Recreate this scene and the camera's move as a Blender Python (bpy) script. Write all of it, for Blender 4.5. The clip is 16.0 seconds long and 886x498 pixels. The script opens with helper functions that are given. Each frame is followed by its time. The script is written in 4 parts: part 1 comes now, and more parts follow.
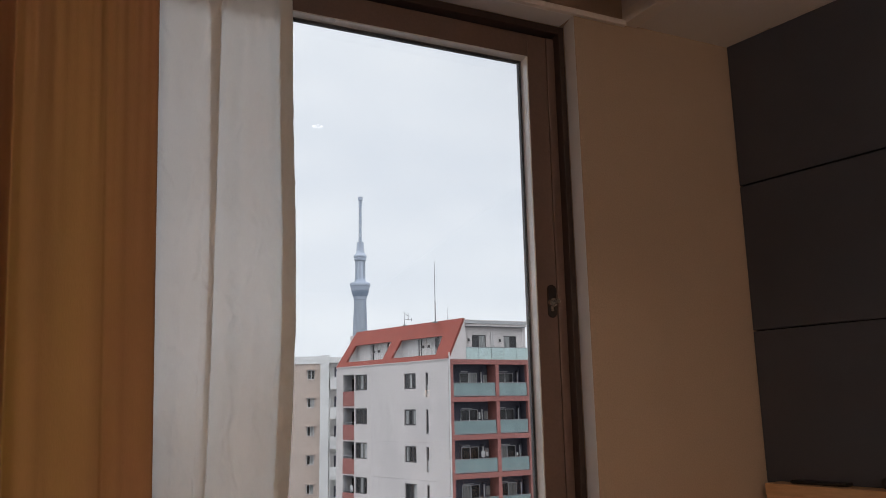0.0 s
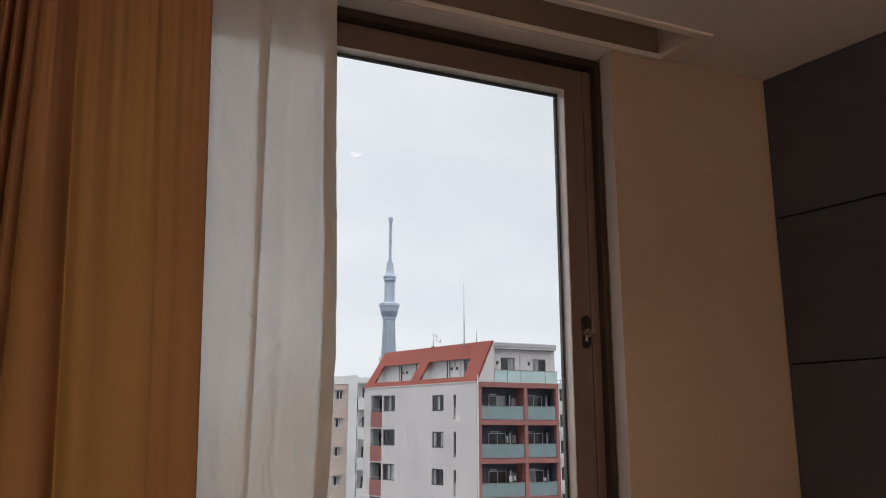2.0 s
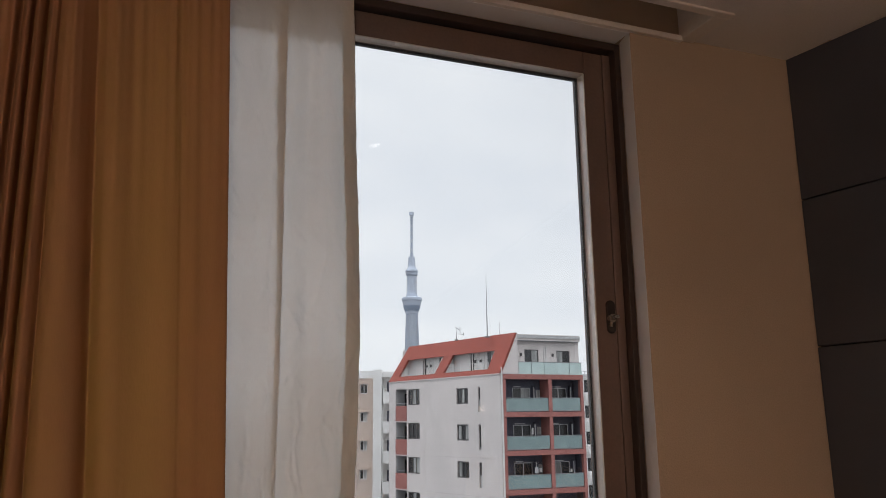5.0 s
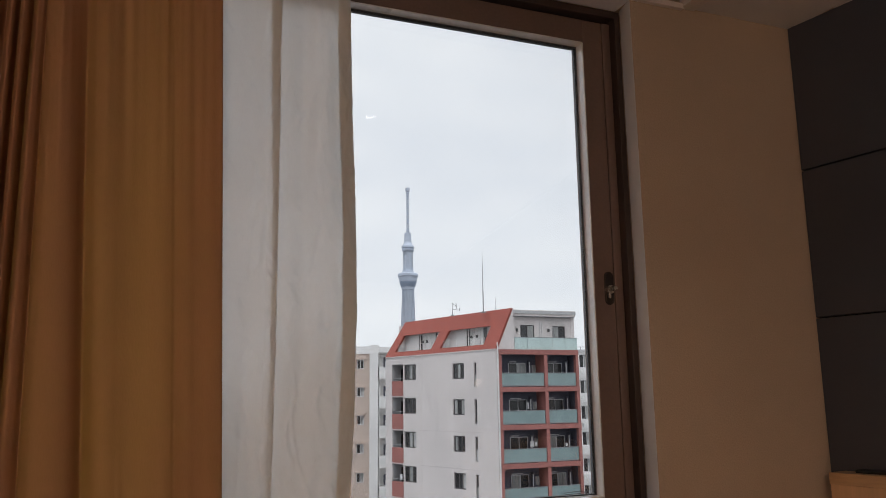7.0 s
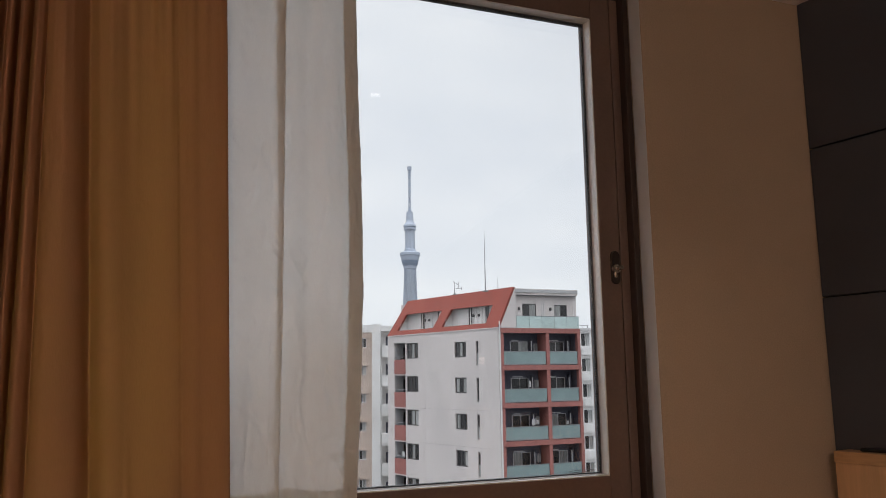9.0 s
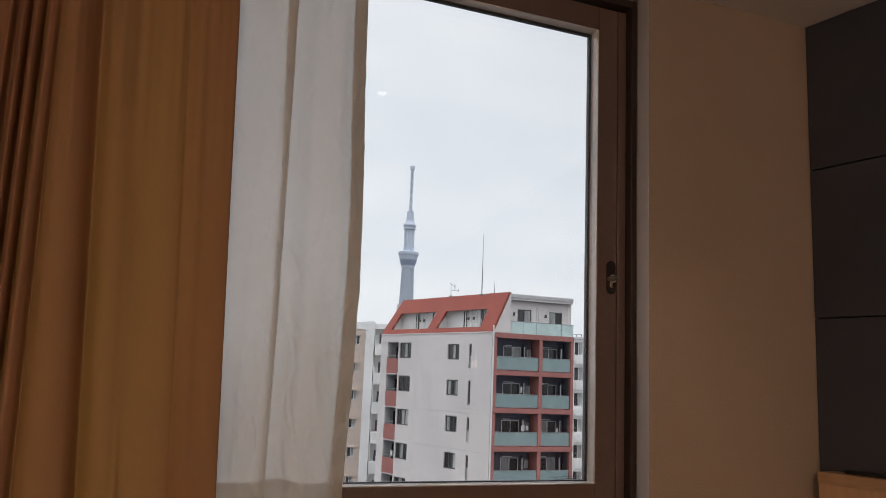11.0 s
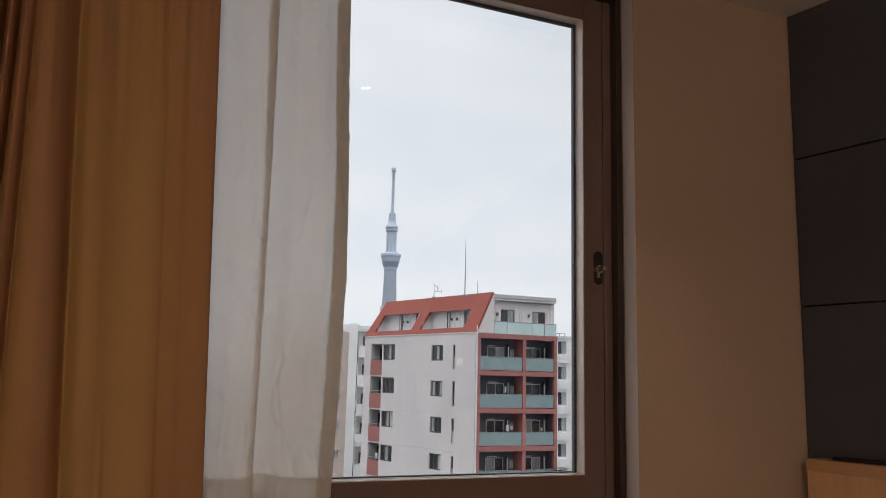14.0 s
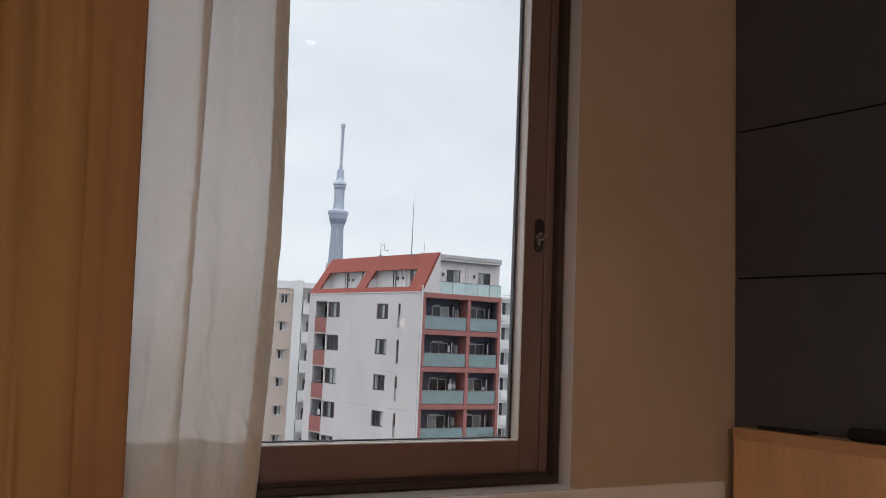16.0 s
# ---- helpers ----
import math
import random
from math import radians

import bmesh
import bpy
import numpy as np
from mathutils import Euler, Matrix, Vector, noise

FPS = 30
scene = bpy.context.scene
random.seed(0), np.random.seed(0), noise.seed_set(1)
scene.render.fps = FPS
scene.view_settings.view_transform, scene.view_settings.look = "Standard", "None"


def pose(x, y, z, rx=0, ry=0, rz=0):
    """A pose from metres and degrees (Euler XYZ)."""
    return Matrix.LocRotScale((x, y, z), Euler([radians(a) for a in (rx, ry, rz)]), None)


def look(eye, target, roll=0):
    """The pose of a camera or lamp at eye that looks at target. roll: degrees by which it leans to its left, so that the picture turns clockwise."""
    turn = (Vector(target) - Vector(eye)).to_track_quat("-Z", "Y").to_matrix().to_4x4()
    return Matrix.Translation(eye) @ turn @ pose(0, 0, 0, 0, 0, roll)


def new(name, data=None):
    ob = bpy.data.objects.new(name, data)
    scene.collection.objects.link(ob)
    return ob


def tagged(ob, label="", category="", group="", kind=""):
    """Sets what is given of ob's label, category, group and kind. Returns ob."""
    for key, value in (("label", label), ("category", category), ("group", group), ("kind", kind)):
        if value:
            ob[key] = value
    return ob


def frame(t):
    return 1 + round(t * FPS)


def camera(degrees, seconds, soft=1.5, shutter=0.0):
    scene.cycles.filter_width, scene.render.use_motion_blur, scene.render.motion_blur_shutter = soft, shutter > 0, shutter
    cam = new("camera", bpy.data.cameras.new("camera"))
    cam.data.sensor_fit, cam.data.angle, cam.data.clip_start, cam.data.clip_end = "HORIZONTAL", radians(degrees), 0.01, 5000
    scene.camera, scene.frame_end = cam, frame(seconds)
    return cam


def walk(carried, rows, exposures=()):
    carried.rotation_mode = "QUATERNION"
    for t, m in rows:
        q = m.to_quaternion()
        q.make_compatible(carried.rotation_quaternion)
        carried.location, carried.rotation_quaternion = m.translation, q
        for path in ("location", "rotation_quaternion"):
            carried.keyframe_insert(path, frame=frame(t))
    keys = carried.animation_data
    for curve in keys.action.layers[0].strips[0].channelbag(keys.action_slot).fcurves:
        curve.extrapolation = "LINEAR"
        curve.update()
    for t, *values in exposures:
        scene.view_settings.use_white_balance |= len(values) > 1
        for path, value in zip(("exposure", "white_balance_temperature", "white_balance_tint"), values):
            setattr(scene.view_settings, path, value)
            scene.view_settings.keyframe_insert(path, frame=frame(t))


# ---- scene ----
cam = camera(58.0, 16.0, soft=0.72)
PATH = [
    (0, (0.151, 0.056, 1.347), (1.003, 1.824, 1.734), -1.1),
    (0.5, (0.147, 0.044, 1.351), (0.989, 1.814, 1.748), -0.4),
    (1, (0.142, 0.052, 1.349), (0.963, 1.828, 1.765), -0.2),
    (1.5, (0.128, 0.039, 1.359), (0.938, 1.818, 1.781), -0.2),
    (2, (0.122, 0.031, 1.36), (0.902, 1.819, 1.8), 0.1),
    (2.5, (0.123, 0.037, 1.351), (0.884, 1.833, 1.792), 0.2),
    (3, (0.122, 0.037, 1.347), (0.879, 1.835, 1.786), 0.4),
    (3.5, (0.121, 0.031, 1.352), (0.873, 1.832, 1.786), 0.3),
    (3.7, (0.121, 0.031, 1.352), (0.8675, 1.8339, 1.7874), 0.3),
    (5.8, (0.124, 0.041, 1.345), (0.8574, 1.8559, 1.7561), -1.2),
    (6, (0.124, 0.041, 1.345), (0.86, 1.856, 1.751), -1.2),
    (6.5, (0.132, 0.061, 1.34), (0.873, 1.878, 1.727), -1.0),
    (7, (0.127, 0.056, 1.339), (0.872, 1.876, 1.704), -0.8),
    (7.5, (0.131, 0.057, 1.34), (0.879, 1.881, 1.678), -1.0),
    (8, (0.123, 0.054, 1.342), (0.859, 1.885, 1.666), -1.0),
    (8.5, (0.114, 0.062, 1.336), (0.849, 1.894, 1.657), -0.7),
    (9, (0.121, 0.065, 1.341), (0.864, 1.895, 1.654), -0.8),
    (9.2, (0.121, 0.065, 1.341), (0.8714, 1.8931, 1.6471), -0.8),
    (11.3, (0.118, 0.053, 1.338), (0.8626, 1.8819, 1.6554), 2.5),
    (11.5, (0.118, 0.053, 1.338), (0.864, 1.88, 1.663), 2.4),
    (12, (0.117, 0.045, 1.343), (0.864, 1.868, 1.684), 2.0),
    (12.5, (0.118, 0.042, 1.344), (0.854, 1.866, 1.703), 1.8),
    (13, (0.121, 0.045, 1.342), (0.878, 1.861, 1.703), 1.3),
    (13.5, (0.115, 0.045, 1.335), (0.885, 1.857, 1.686), 1.4),
    (14, (0.117, 0.074, 1.319), (0.903, 1.885, 1.64), 1.4),
    (14.5, (0.141, 0.092, 1.314), (0.979, 1.894, 1.54), 1.1),
    (15, (0.149, 0.095, 1.323), (1.015, 1.887, 1.52), 1.3),
    (15.5, (0.139, 0.092, 1.331), (1.023, 1.874, 1.538), 1.8),
    (16, (0.143, 0.09, 1.334), (1.056, 1.855, 1.559), 2.5),
]
walk(cam, [(t, look(eye, target, roll)) for t, eye, target, roll in PATH],
     exposures=[(0.0, 0.0, 6380, 10), (2.0, 0.0, 6500, 10), (14.1, 0.0, 6500, 10), (14.8, 0.03, 6230, 10), (15.5, 0.03, 6200, 10), (16.0, 0.03, 6340, 10)])

# ---- world, sun, lamps, exposure ----
world = bpy.data.worlds.new("overcast_sky")
scene.world = world
world.use_nodes = True
wn, wl = world.node_tree.nodes, world.node_tree.links
wn.clear()
w_out = wn.new("ShaderNodeOutputWorld")
w_sky = wn.new("ShaderNodeTexSky")
w_sky.sky_type, w_sky.sun_disc = "NISHITA", False
w_sky.sun_elevation, w_sky.sun_rotation = radians(52), radians(200)
w_bg1 = wn.new("ShaderNodeBackground")
w_bg1.inputs["Strength"].default_value = 0.10
wl.new(w_sky.outputs[0], w_bg1.inputs["Color"])
w_co = wn.new("ShaderNodeTexCoord")
w_map = wn.new("ShaderNodeMapping")
w_map.inputs["Scale"].default_value = (2.6, 2.6, 6.5)
wl.new(w_co.outputs["Generated"], w_map.inputs[0])
w_noise = wn.new("ShaderNodeTexNoise")
w_noise.inputs["Scale"].default_value = 1.6
w_noise.inputs["Detail"].default_value = 5
w_noise.inputs["Roughness"].default_value = 0.5
wl.new(w_map.outputs[0], w_noise.inputs["Vector"])
w_ramp = wn.new("ShaderNodeValToRGB")
w_ramp.color_ramp.elements[0].position, w_ramp.color_ramp.elements[0].color = 0.3, (0.70, 0.735, 0.80, 1)
w_ramp.color_ramp.elements[1].position, w_ramp.color_ramp.elements[1].color = 0.72, (0.83, 0.85, 0.885, 1)
wl.new(w_noise.outputs[0], w_ramp.inputs[0])
w_bg2 = wn.new("ShaderNodeBackground")
w_sep = wn.new("ShaderNodeSeparateXYZ")
wl.new(w_co.outputs["Generated"], w_sep.inputs[0])
w_up = wn.new("ShaderNodeMapRange")                # the overcast sky is brightest overhead
w_up.interpolation_type = "SMOOTHSTEP"
w_up.inputs[1].default_value, w_up.inputs[2].default_value = 0.44, 0.95
w_up.inputs[3].default_value, w_up.inputs[4].default_value = 2.0, 6.4
wl.new(w_sep.outputs["Z"], w_up.inputs[0])
wl.new(w_up.outputs[0], w_bg2.inputs["Strength"])
wl.new(w_ramp.outputs[0], w_bg2.inputs["Color"])
w_mix = wn.new("ShaderNodeMixShader")
w_mix.inputs[0].default_value = 0.93
wl.new(w_bg1.outputs[0], w_mix.inputs[1])
wl.new(w_bg2.outputs[0], w_mix.inputs[2])
wl.new(w_mix.outputs[0], w_out.inputs[0])

sun = new("sun", bpy.data.lights.new("sun", "SUN"))
sun.data.energy, sun.data.angle, sun.data.color = 0.2, radians(25), (1.0, 0.97, 0.93)
sun.matrix_world = look((-20, -40, 60), (0, 0, 0))


def lamp(name, kind, place, watts, colour, size):
    ob = new(name, bpy.data.lights.new(name, kind))
    ob.location, ob.data.energy, ob.data.color = place, watts, colour
    ob.data.shadow_soft_size = size
    return ob


# places of the bedside lamp and an added unseen fill globe, bulb of the small downlight
BEDSIDE = (1.735, -1.123, 1.425)
FILL_GLOBE = (-0.45, -1.6, 2.00)
WARM = (1.0, 0.735, 0.56)
spot = lamp("downlight_bulb", "SPOT", (0.92, 0.795, 2.310), 4.0, (1.0, 0.78, 0.58), 0.02)
spot.data.spot_size, spot.data.spot_blend = radians(120), 0.6


# ---- materials ----
def material(name, colour, rough=0.6, metal=0.0, vary=0.12, grain=60.0, blotch=4.0, bump=0.1, tint=None, spread=0.0,
             weave=0.0, streak=None, spec=0.5, coat=0.0):
    """A surface with variation at two sizes and fine relief. tint: a second colour for the blotches."""
    m = bpy.data.materials.new(name)
    m.use_nodes = True
    n, l = m.node_tree.nodes, m.node_tree.links
    b = n["Principled BSDF"]
    b.inputs["Roughness"].default_value, b.inputs["Metallic"].default_value = rough, metal
    b.inputs["Specular IOR Level"].default_value = spec
    b.inputs["Coat Weight"].default_value = coat
    co = n.new("ShaderNodeTexCoord")
    geo = n.new("ShaderNodeNewGeometry")
    mp = n.new("ShaderNodeMapping")
    l.new(geo.outputs["Position"], mp.inputs[0])
    if streak:
        mp.inputs["Scale"].default_value = streak
    big, fine = n.new("ShaderNodeTexNoise"), n.new("ShaderNodeTexNoise")
    for t, s, d in ((big, blotch, 4), (fine, grain, 3)):
        t.inputs["Scale"].default_value, t.inputs["Detail"].default_value = s, d
        l.new(mp.outputs[0], t.inputs["Vector"])
    c2 = tint or [c * (1 - vary * 1.6) for c in colour]
    mix = n.new("ShaderNodeMixRGB")
    mix.inputs[1].default_value, mix.inputs[2].default_value = (*colour, 1), (*c2, 1)
    ramp = n.new("ShaderNodeMapRange")
    ramp.inputs[1].default_value, ramp.inputs[2].default_value = 0.35, 0.7
    l.new(big.outputs[0], ramp.inputs[0])
    l.new(ramp.outputs[0], mix.inputs[0])
    hs = n.new("ShaderNodeHueSaturation")
    mr = n.new("ShaderNodeMapRange")
    mr.inputs[1].default_value, mr.inputs[2].default_value = 0.3, 0.7
    mr.inputs[3].default_value, mr.inputs[4].default_value = 1 - vary, 1 + vary * 0.6
    l.new(fine.outputs[0], mr.inputs[0])
    last = mr.outputs[0]
    if spread:
        info = n.new("ShaderNodeObjectInfo")
        sp = n.new("ShaderNodeMapRange")
        sp.inputs[3].default_value, sp.inputs[4].default_value = 1 - spread, 1 + spread
        l.new(info.outputs["Random"], sp.inputs[0])
        mu = n.new("ShaderNodeMath")
        mu.operation = "MULTIPLY"
        l.new(last, mu.inputs[0])
        l.new(sp.outputs[0], mu.inputs[1])
        last = mu.outputs[0]
    l.new(last, hs.inputs["Value"])
    l.new(mix.outputs[0], hs.inputs["Color"])
    l.new(hs.outputs[0], b.inputs["Base Color"])
    height = fine.outputs[0]
    if weave:
        wv = n.new("ShaderNodeTexWave")
        wv.inputs["Scale"].default_value, wv.inputs["Distortion"].default_value = weave, 1.5
        wv.bands_direction = "Z"
        l.new(geo.outputs["Position"], wv.inputs["Vector"])
        wv2 = n.new("ShaderNodeTexWave")
        wv2.inputs["Scale"].default_value, wv2.inputs["Distortion"].default_value = weave, 1.5
        wv2.bands_direction = "DIAGONAL"
        l.new(geo.outputs["Position"], wv2.inputs["Vector"])
        ad = n.new("ShaderNodeMath")
        ad.operation = "ADD"
        l.new(wv.outputs[1], ad.inputs[0])
        l.new(wv2.outputs[1], ad.inputs[1])
        height = ad.outputs[0]
    bp = n.new("ShaderNodeBump")
    bp.inputs["Strength"].default_value, bp.inputs["Distance"].default_value = bump, 0.004
    l.new(height, bp.inputs["Height"])
    l.new(bp.outputs[0], b.inputs["Normal"])
    rr = n.new("ShaderNodeMapRange")
    rr.inputs[3].default_value, rr.inputs[4].default_value = max(0.02, rough - 0.08), min(1, rough + 0.08)
    l.new(big.outputs[0], rr.inputs[0])
    l.new(rr.outputs[0], b.inputs["Roughness"])
    return m


def cloth(name, front, through_colour, share, grain=220.0, bump=0.25, fleck=0.08, thread=0.22, crease_size=16.0, gaps=0.0):
    """Woven fabric that lets some light through. gaps: share of the light that goes on nearly straight, a little scattered."""
    m = bpy.data.materials.new(name)
    m.use_nodes = True
    n, l = m.node_tree.nodes, m.node_tree.links
    n.remove(n["Principled BSDF"])
    out = n["Material Output"]
    geo = n.new("ShaderNodeNewGeometry")
    mp = n.new("ShaderNodeMapping")
    mp.inputs["Scale"].default_value = (1, 1, 0.12)
    l.new(geo.outputs["Position"], mp.inputs[0])
    fine = n.new("ShaderNodeTexNoise")
    fine.inputs["Scale"].default_value, fine.inputs["Detail"].default_value = grain, 3
    l.new(mp.outputs[0], fine.inputs["Vector"])
    crease = n.new("ShaderNodeTexNoise")
    crease.inputs["Scale"].default_value, crease.inputs["Detail"].default_value = crease_size, 2
    crease.inputs["Distortion"].default_value = 0.8
    mp2 = n.new("ShaderNodeMapping")
    mp2.inputs["Scale"].default_value = (1.3, 1, 0.9)
    l.new(geo.outputs["Position"], mp2.inputs[0])
    l.new(mp2.outputs[0], crease.inputs["Vector"])
    val = n.new("ShaderNodeMapRange")
    val.inputs[1].default_value, val.inputs[2].default_value = 0.3, 0.7
    val.inputs[3].default_value, val.inputs[4].default_value = 1 - fleck, 1 + fleck * 0.6
    l.new(fine.outputs[0], val.inputs[0])
    both = n.new("ShaderNodeMath")
    both.operation = "MULTIPLY_ADD"
    both.inputs[1].default_value = thread
    l.new(fine.outputs[0], both.inputs[0])
    l.new(crease.outputs[0], both.inputs[2])
    bp = n.new("ShaderNodeBump")
    bp.inputs["Strength"].default_value, bp.inputs["Distance"].default_value = bump, 0.018
    l.new(both.outputs[0], bp.inputs["Height"])
    made = []
    for kind, col in (("ShaderNodeBsdfDiffuse", front), ("ShaderNodeBsdfTranslucent", through_colour)):
        hs = n.new("ShaderNodeHueSaturation")
        hs.inputs["Color"].default_value = (*col, 1)
        l.new(val.outputs[0], hs.inputs["Value"])
        s = n.new(kind)
        l.new(hs.outputs[0], s.inputs["Color"])
        l.new(bp.outputs[0], s.inputs["Normal"])
        made.append(s)
    mx = n.new("ShaderNodeMixShader")
    mx.inputs[0].default_value = share
    l.new(made[0].outputs[0], mx.inputs[1])
    l.new(made[1].outputs[0], mx.inputs[2])
    last = mx
    if gaps:
        hole, last = n.new("ShaderNodeBsdfRefraction"), n.new("ShaderNodeMixShader")
        hole.inputs["IOR"].default_value, hole.inputs["Roughness"].default_value = 1.06, 0.9
        width = n.new("ShaderNodeMapRange")
        width.inputs[1].default_value, width.inputs[2].default_value = 0.3, 0.7
        width.inputs[3].default_value, width.inputs[4].default_value = gaps * 1.12, gaps * 0.88
        l.new(crease.outputs[0], width.inputs[0])
        l.new(width.outputs[0], last.inputs[0])
        l.new(mx.outputs[0], last.inputs[1])
        l.new(hole.outputs[0], last.inputs[2])
    l.new(last.outputs[0], out.inputs[0])
    return m


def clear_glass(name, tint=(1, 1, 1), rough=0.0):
    """Thin pane: lets light straight through, dimmed by tint, mirrors a little."""
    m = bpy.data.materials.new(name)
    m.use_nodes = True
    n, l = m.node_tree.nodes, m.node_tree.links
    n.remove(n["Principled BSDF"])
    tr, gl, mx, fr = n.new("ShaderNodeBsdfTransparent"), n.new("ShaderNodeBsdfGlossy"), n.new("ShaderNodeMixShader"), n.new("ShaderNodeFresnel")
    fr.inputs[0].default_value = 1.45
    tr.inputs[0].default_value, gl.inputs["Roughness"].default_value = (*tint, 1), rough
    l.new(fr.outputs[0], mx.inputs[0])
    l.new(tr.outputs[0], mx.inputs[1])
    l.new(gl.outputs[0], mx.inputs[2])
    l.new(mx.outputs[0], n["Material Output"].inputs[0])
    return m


def glow(name, colour, strength):
    m = bpy.data.materials.new(name)
    m.use_nodes = True
    b = m.node_tree.nodes["Principled BSDF"]
    b.inputs["Base Color"].default_value = (0.8, 0.75, 0.7, 1)
    b.inputs["Emission Color"].default_value, b.inputs["Emission Strength"].default_value = (*colour, 1), strength
    return m


M_WALL = material("beige_wallpaper", (0.556, 0.446, 0.350), 0.85, vary=0.06, grain=260, blotch=2.2, bump=0.25, spec=0.2)
M_WHITE = material("white_window_lining", (0.92, 0.92, 0.93), 0.36, vary=0.015, grain=120, blotch=3, bump=0.03, spec=0.9, coat=0.8)
M_CEIL = material("matt_ceiling_paper", (0.86, 0.845, 0.84), 0.9, vary=0.05, grain=240, blotch=1.6, bump=0.2, spec=0.2)
M_TRIM = material("ceiling_trim_paint", (0.85, 0.81, 0.78), 0.5, vary=0.04, grain=100, bump=0.05)
# white board paint with the cool cast of daylight put into its colour
M_SILL = material("daylit_board_white", (0.83, 0.845, 0.88), 0.4, vary=0.03, grain=140, blotch=2.5, bump=0.04, spec=0.8, coat=0.4)
M_PANEL = material("charcoal_vinyl_panel", (0.051, 0.059, 0.084), 0.42, vary=0.12, grain=420, blotch=3, bump=0.03, weave=420, spec=0.9)
M_WOOD = material("oak_veneer", (0.72, 0.45, 0.252), 0.42, vary=0.06, grain=26, blotch=3.0, bump=0.03, tint=(0.62, 0.39, 0.22), streak=(5, 7, 0.5))
M_WOOD_EDGE = material("oak_edge_band", (0.58, 0.365, 0.20), 0.4, vary=0.12, grain=18, blotch=4, bump=0.05, tint=(0.52, 0.31, 0.16), streak=(6, 0.8, 8))
M_BRONZE = material("bronze_anodised_aluminium", (0.232, 0.163, 0.139), 0.34, metal=0.3, vary=0.06, grain=140, blotch=6, bump=0.03)
M_BRONZE_D = material("dark_bronze_frame", (0.062, 0.042, 0.036), 0.45, metal=0.3, vary=0.08, grain=90, bump=0.04)
M_BEAD = material("grey_glazing_rubber", (0.09, 0.095, 0.10), 0.6, vary=0.1)
# far paler than the sash: skylight on the rebate is put into the colour
M_RETURN = material("skylit_sash_rebate", (0.88, 0.84, 0.79), 0.30, metal=0.0, vary=0.08, grain=70, bump=0.05, spec=1.0, coat=0.8)
M_LOCK = material("brown_lock_metal", (0.058, 0.048, 0.046), 0.28, metal=0.5, vary=0.1)
M_CHROME = material("worn_chrome", (0.80, 0.78, 0.75), 0.2, metal=1.0, vary=0.08, grain=80)
M_LEVER = material("worn_zinc_lever", (0.50, 0.47, 0.42), 0.27, metal=0.9, vary=0.15, grain=160)
M_BLACK = material("black_plastic", (0.012, 0.012, 0.013), 0.45, vary=0.1)
M_SHEER = cloth("white_voile", (0.79, 0.785, 0.765), (0.90, 0.88, 0.83), 0.34, grain=900, bump=1.0, fleck=0.015, thread=0.03, crease_size=9.0, gaps=0.12)
M_DRAPE = cloth("ochre_curtain_fabric", (0.425, 0.234, 0.143), (0.79, 0.51, 0.045), 0.098, grain=700, bump=0.12, fleck=0.03)
M_CARPET = material("pale_grey_brown_carpet", (0.45, 0.41, 0.38), 0.95, vary=0.18, grain=300, bump=0.4)
M_PLAIN = material("plain_room_wall", (0.62, 0.48, 0.35), 0.85, vary=0.06, grain=200, bump=0.15)
# grey tint added to dim the view of a sky raised to light the room
M_GLASS = clear_glass("view_dimming_window_glass", (0.757, 0.762, 0.760))

M_RENDER = material("white_facade_coating", (0.660, 0.605, 0.585), 0.75, vary=0.06, grain=3.0, blotch=0.35, bump=0.1, tint=(0.585, 0.54, 0.527), streak=(1, 1, 0.35))
M_RENDER_IN = material("joint_sealant", (0.55, 0.55, 0.56), 0.8, vary=0.05, grain=3.0)
M_ROOFRED = material("brick_red_roof_sheet", (0.295, 0.058, 0.036), 0.6, vary=0.1, grain=2.5, blotch=0.5, bump=0.05, tint=(0.265, 0.053, 0.034))
M_RED = material("faded_red_paint", (0.35, 0.135, 0.118), 0.7, vary=0.12, grain=3, blotch=0.7, bump=0.08, tint=(0.31, 0.12, 0.105), spread=0.06)
# one dark blue-grey for everything set back in balconies, loggias and openings
M_GREY_IN = material("dark_recess_grey", (0.100, 0.105, 0.140), 0.8, vary=0.1, grain=3)
M_SLAB = material("pale_concrete", (0.45, 0.45, 0.45), 0.8, vary=0.1, grain=4)
M_FROST = material("frosted_green_glass", (0.220, 0.298, 0.300), 0.25, vary=0.08, grain=2, blotch=0.8, bump=0.02, spread=0.06, coat=0.3)
M_FROST_TOP = material("pale_frosted_glass", (0.50, 0.62, 0.60), 0.25, vary=0.07, grain=2, bump=0.02, spread=0.05)
M_PANE = material("dark_window_pane", (0.048, 0.048, 0.050), 0.1, vary=0.3, grain=1.2, blotch=0.8, bump=0.0, spread=0.3)
M_PALE = material("net_curtain_behind_pane", (0.46, 0.465, 0.455), 0.3, vary=0.35, grain=9, blotch=2, bump=0.0, spread=0.2, streak=(3, 3, 0.2))
M_WFRAME = material("dark_window_frame", (0.085, 0.08, 0.08), 0.5, metal=0.2, vary=0.1)
M_WFRAME_W = material("white_window_frame", (0.62, 0.62, 0.62), 0.5, vary=0.06)
M_BEIGE_T = material("beige_facade_tile", (0.55, 0.45, 0.385), 0.7, vary=0.1, grain=4, blotch=0.6, bump=0.1, tint=(0.49, 0.40, 0.345))
M_OFFWHITE = material("off_white_facade", (0.76, 0.755, 0.74), 0.75, vary=0.06, grain=3, blotch=0.5, bump=0.1)
# tower steels: the bluish haze of distance is mixed into their colour
M_TOWER = material("hazed_pale_blue_steel", (0.46, 0.51, 0.595), 0.7, vary=0.05, grain=0.05, blotch=0.02)
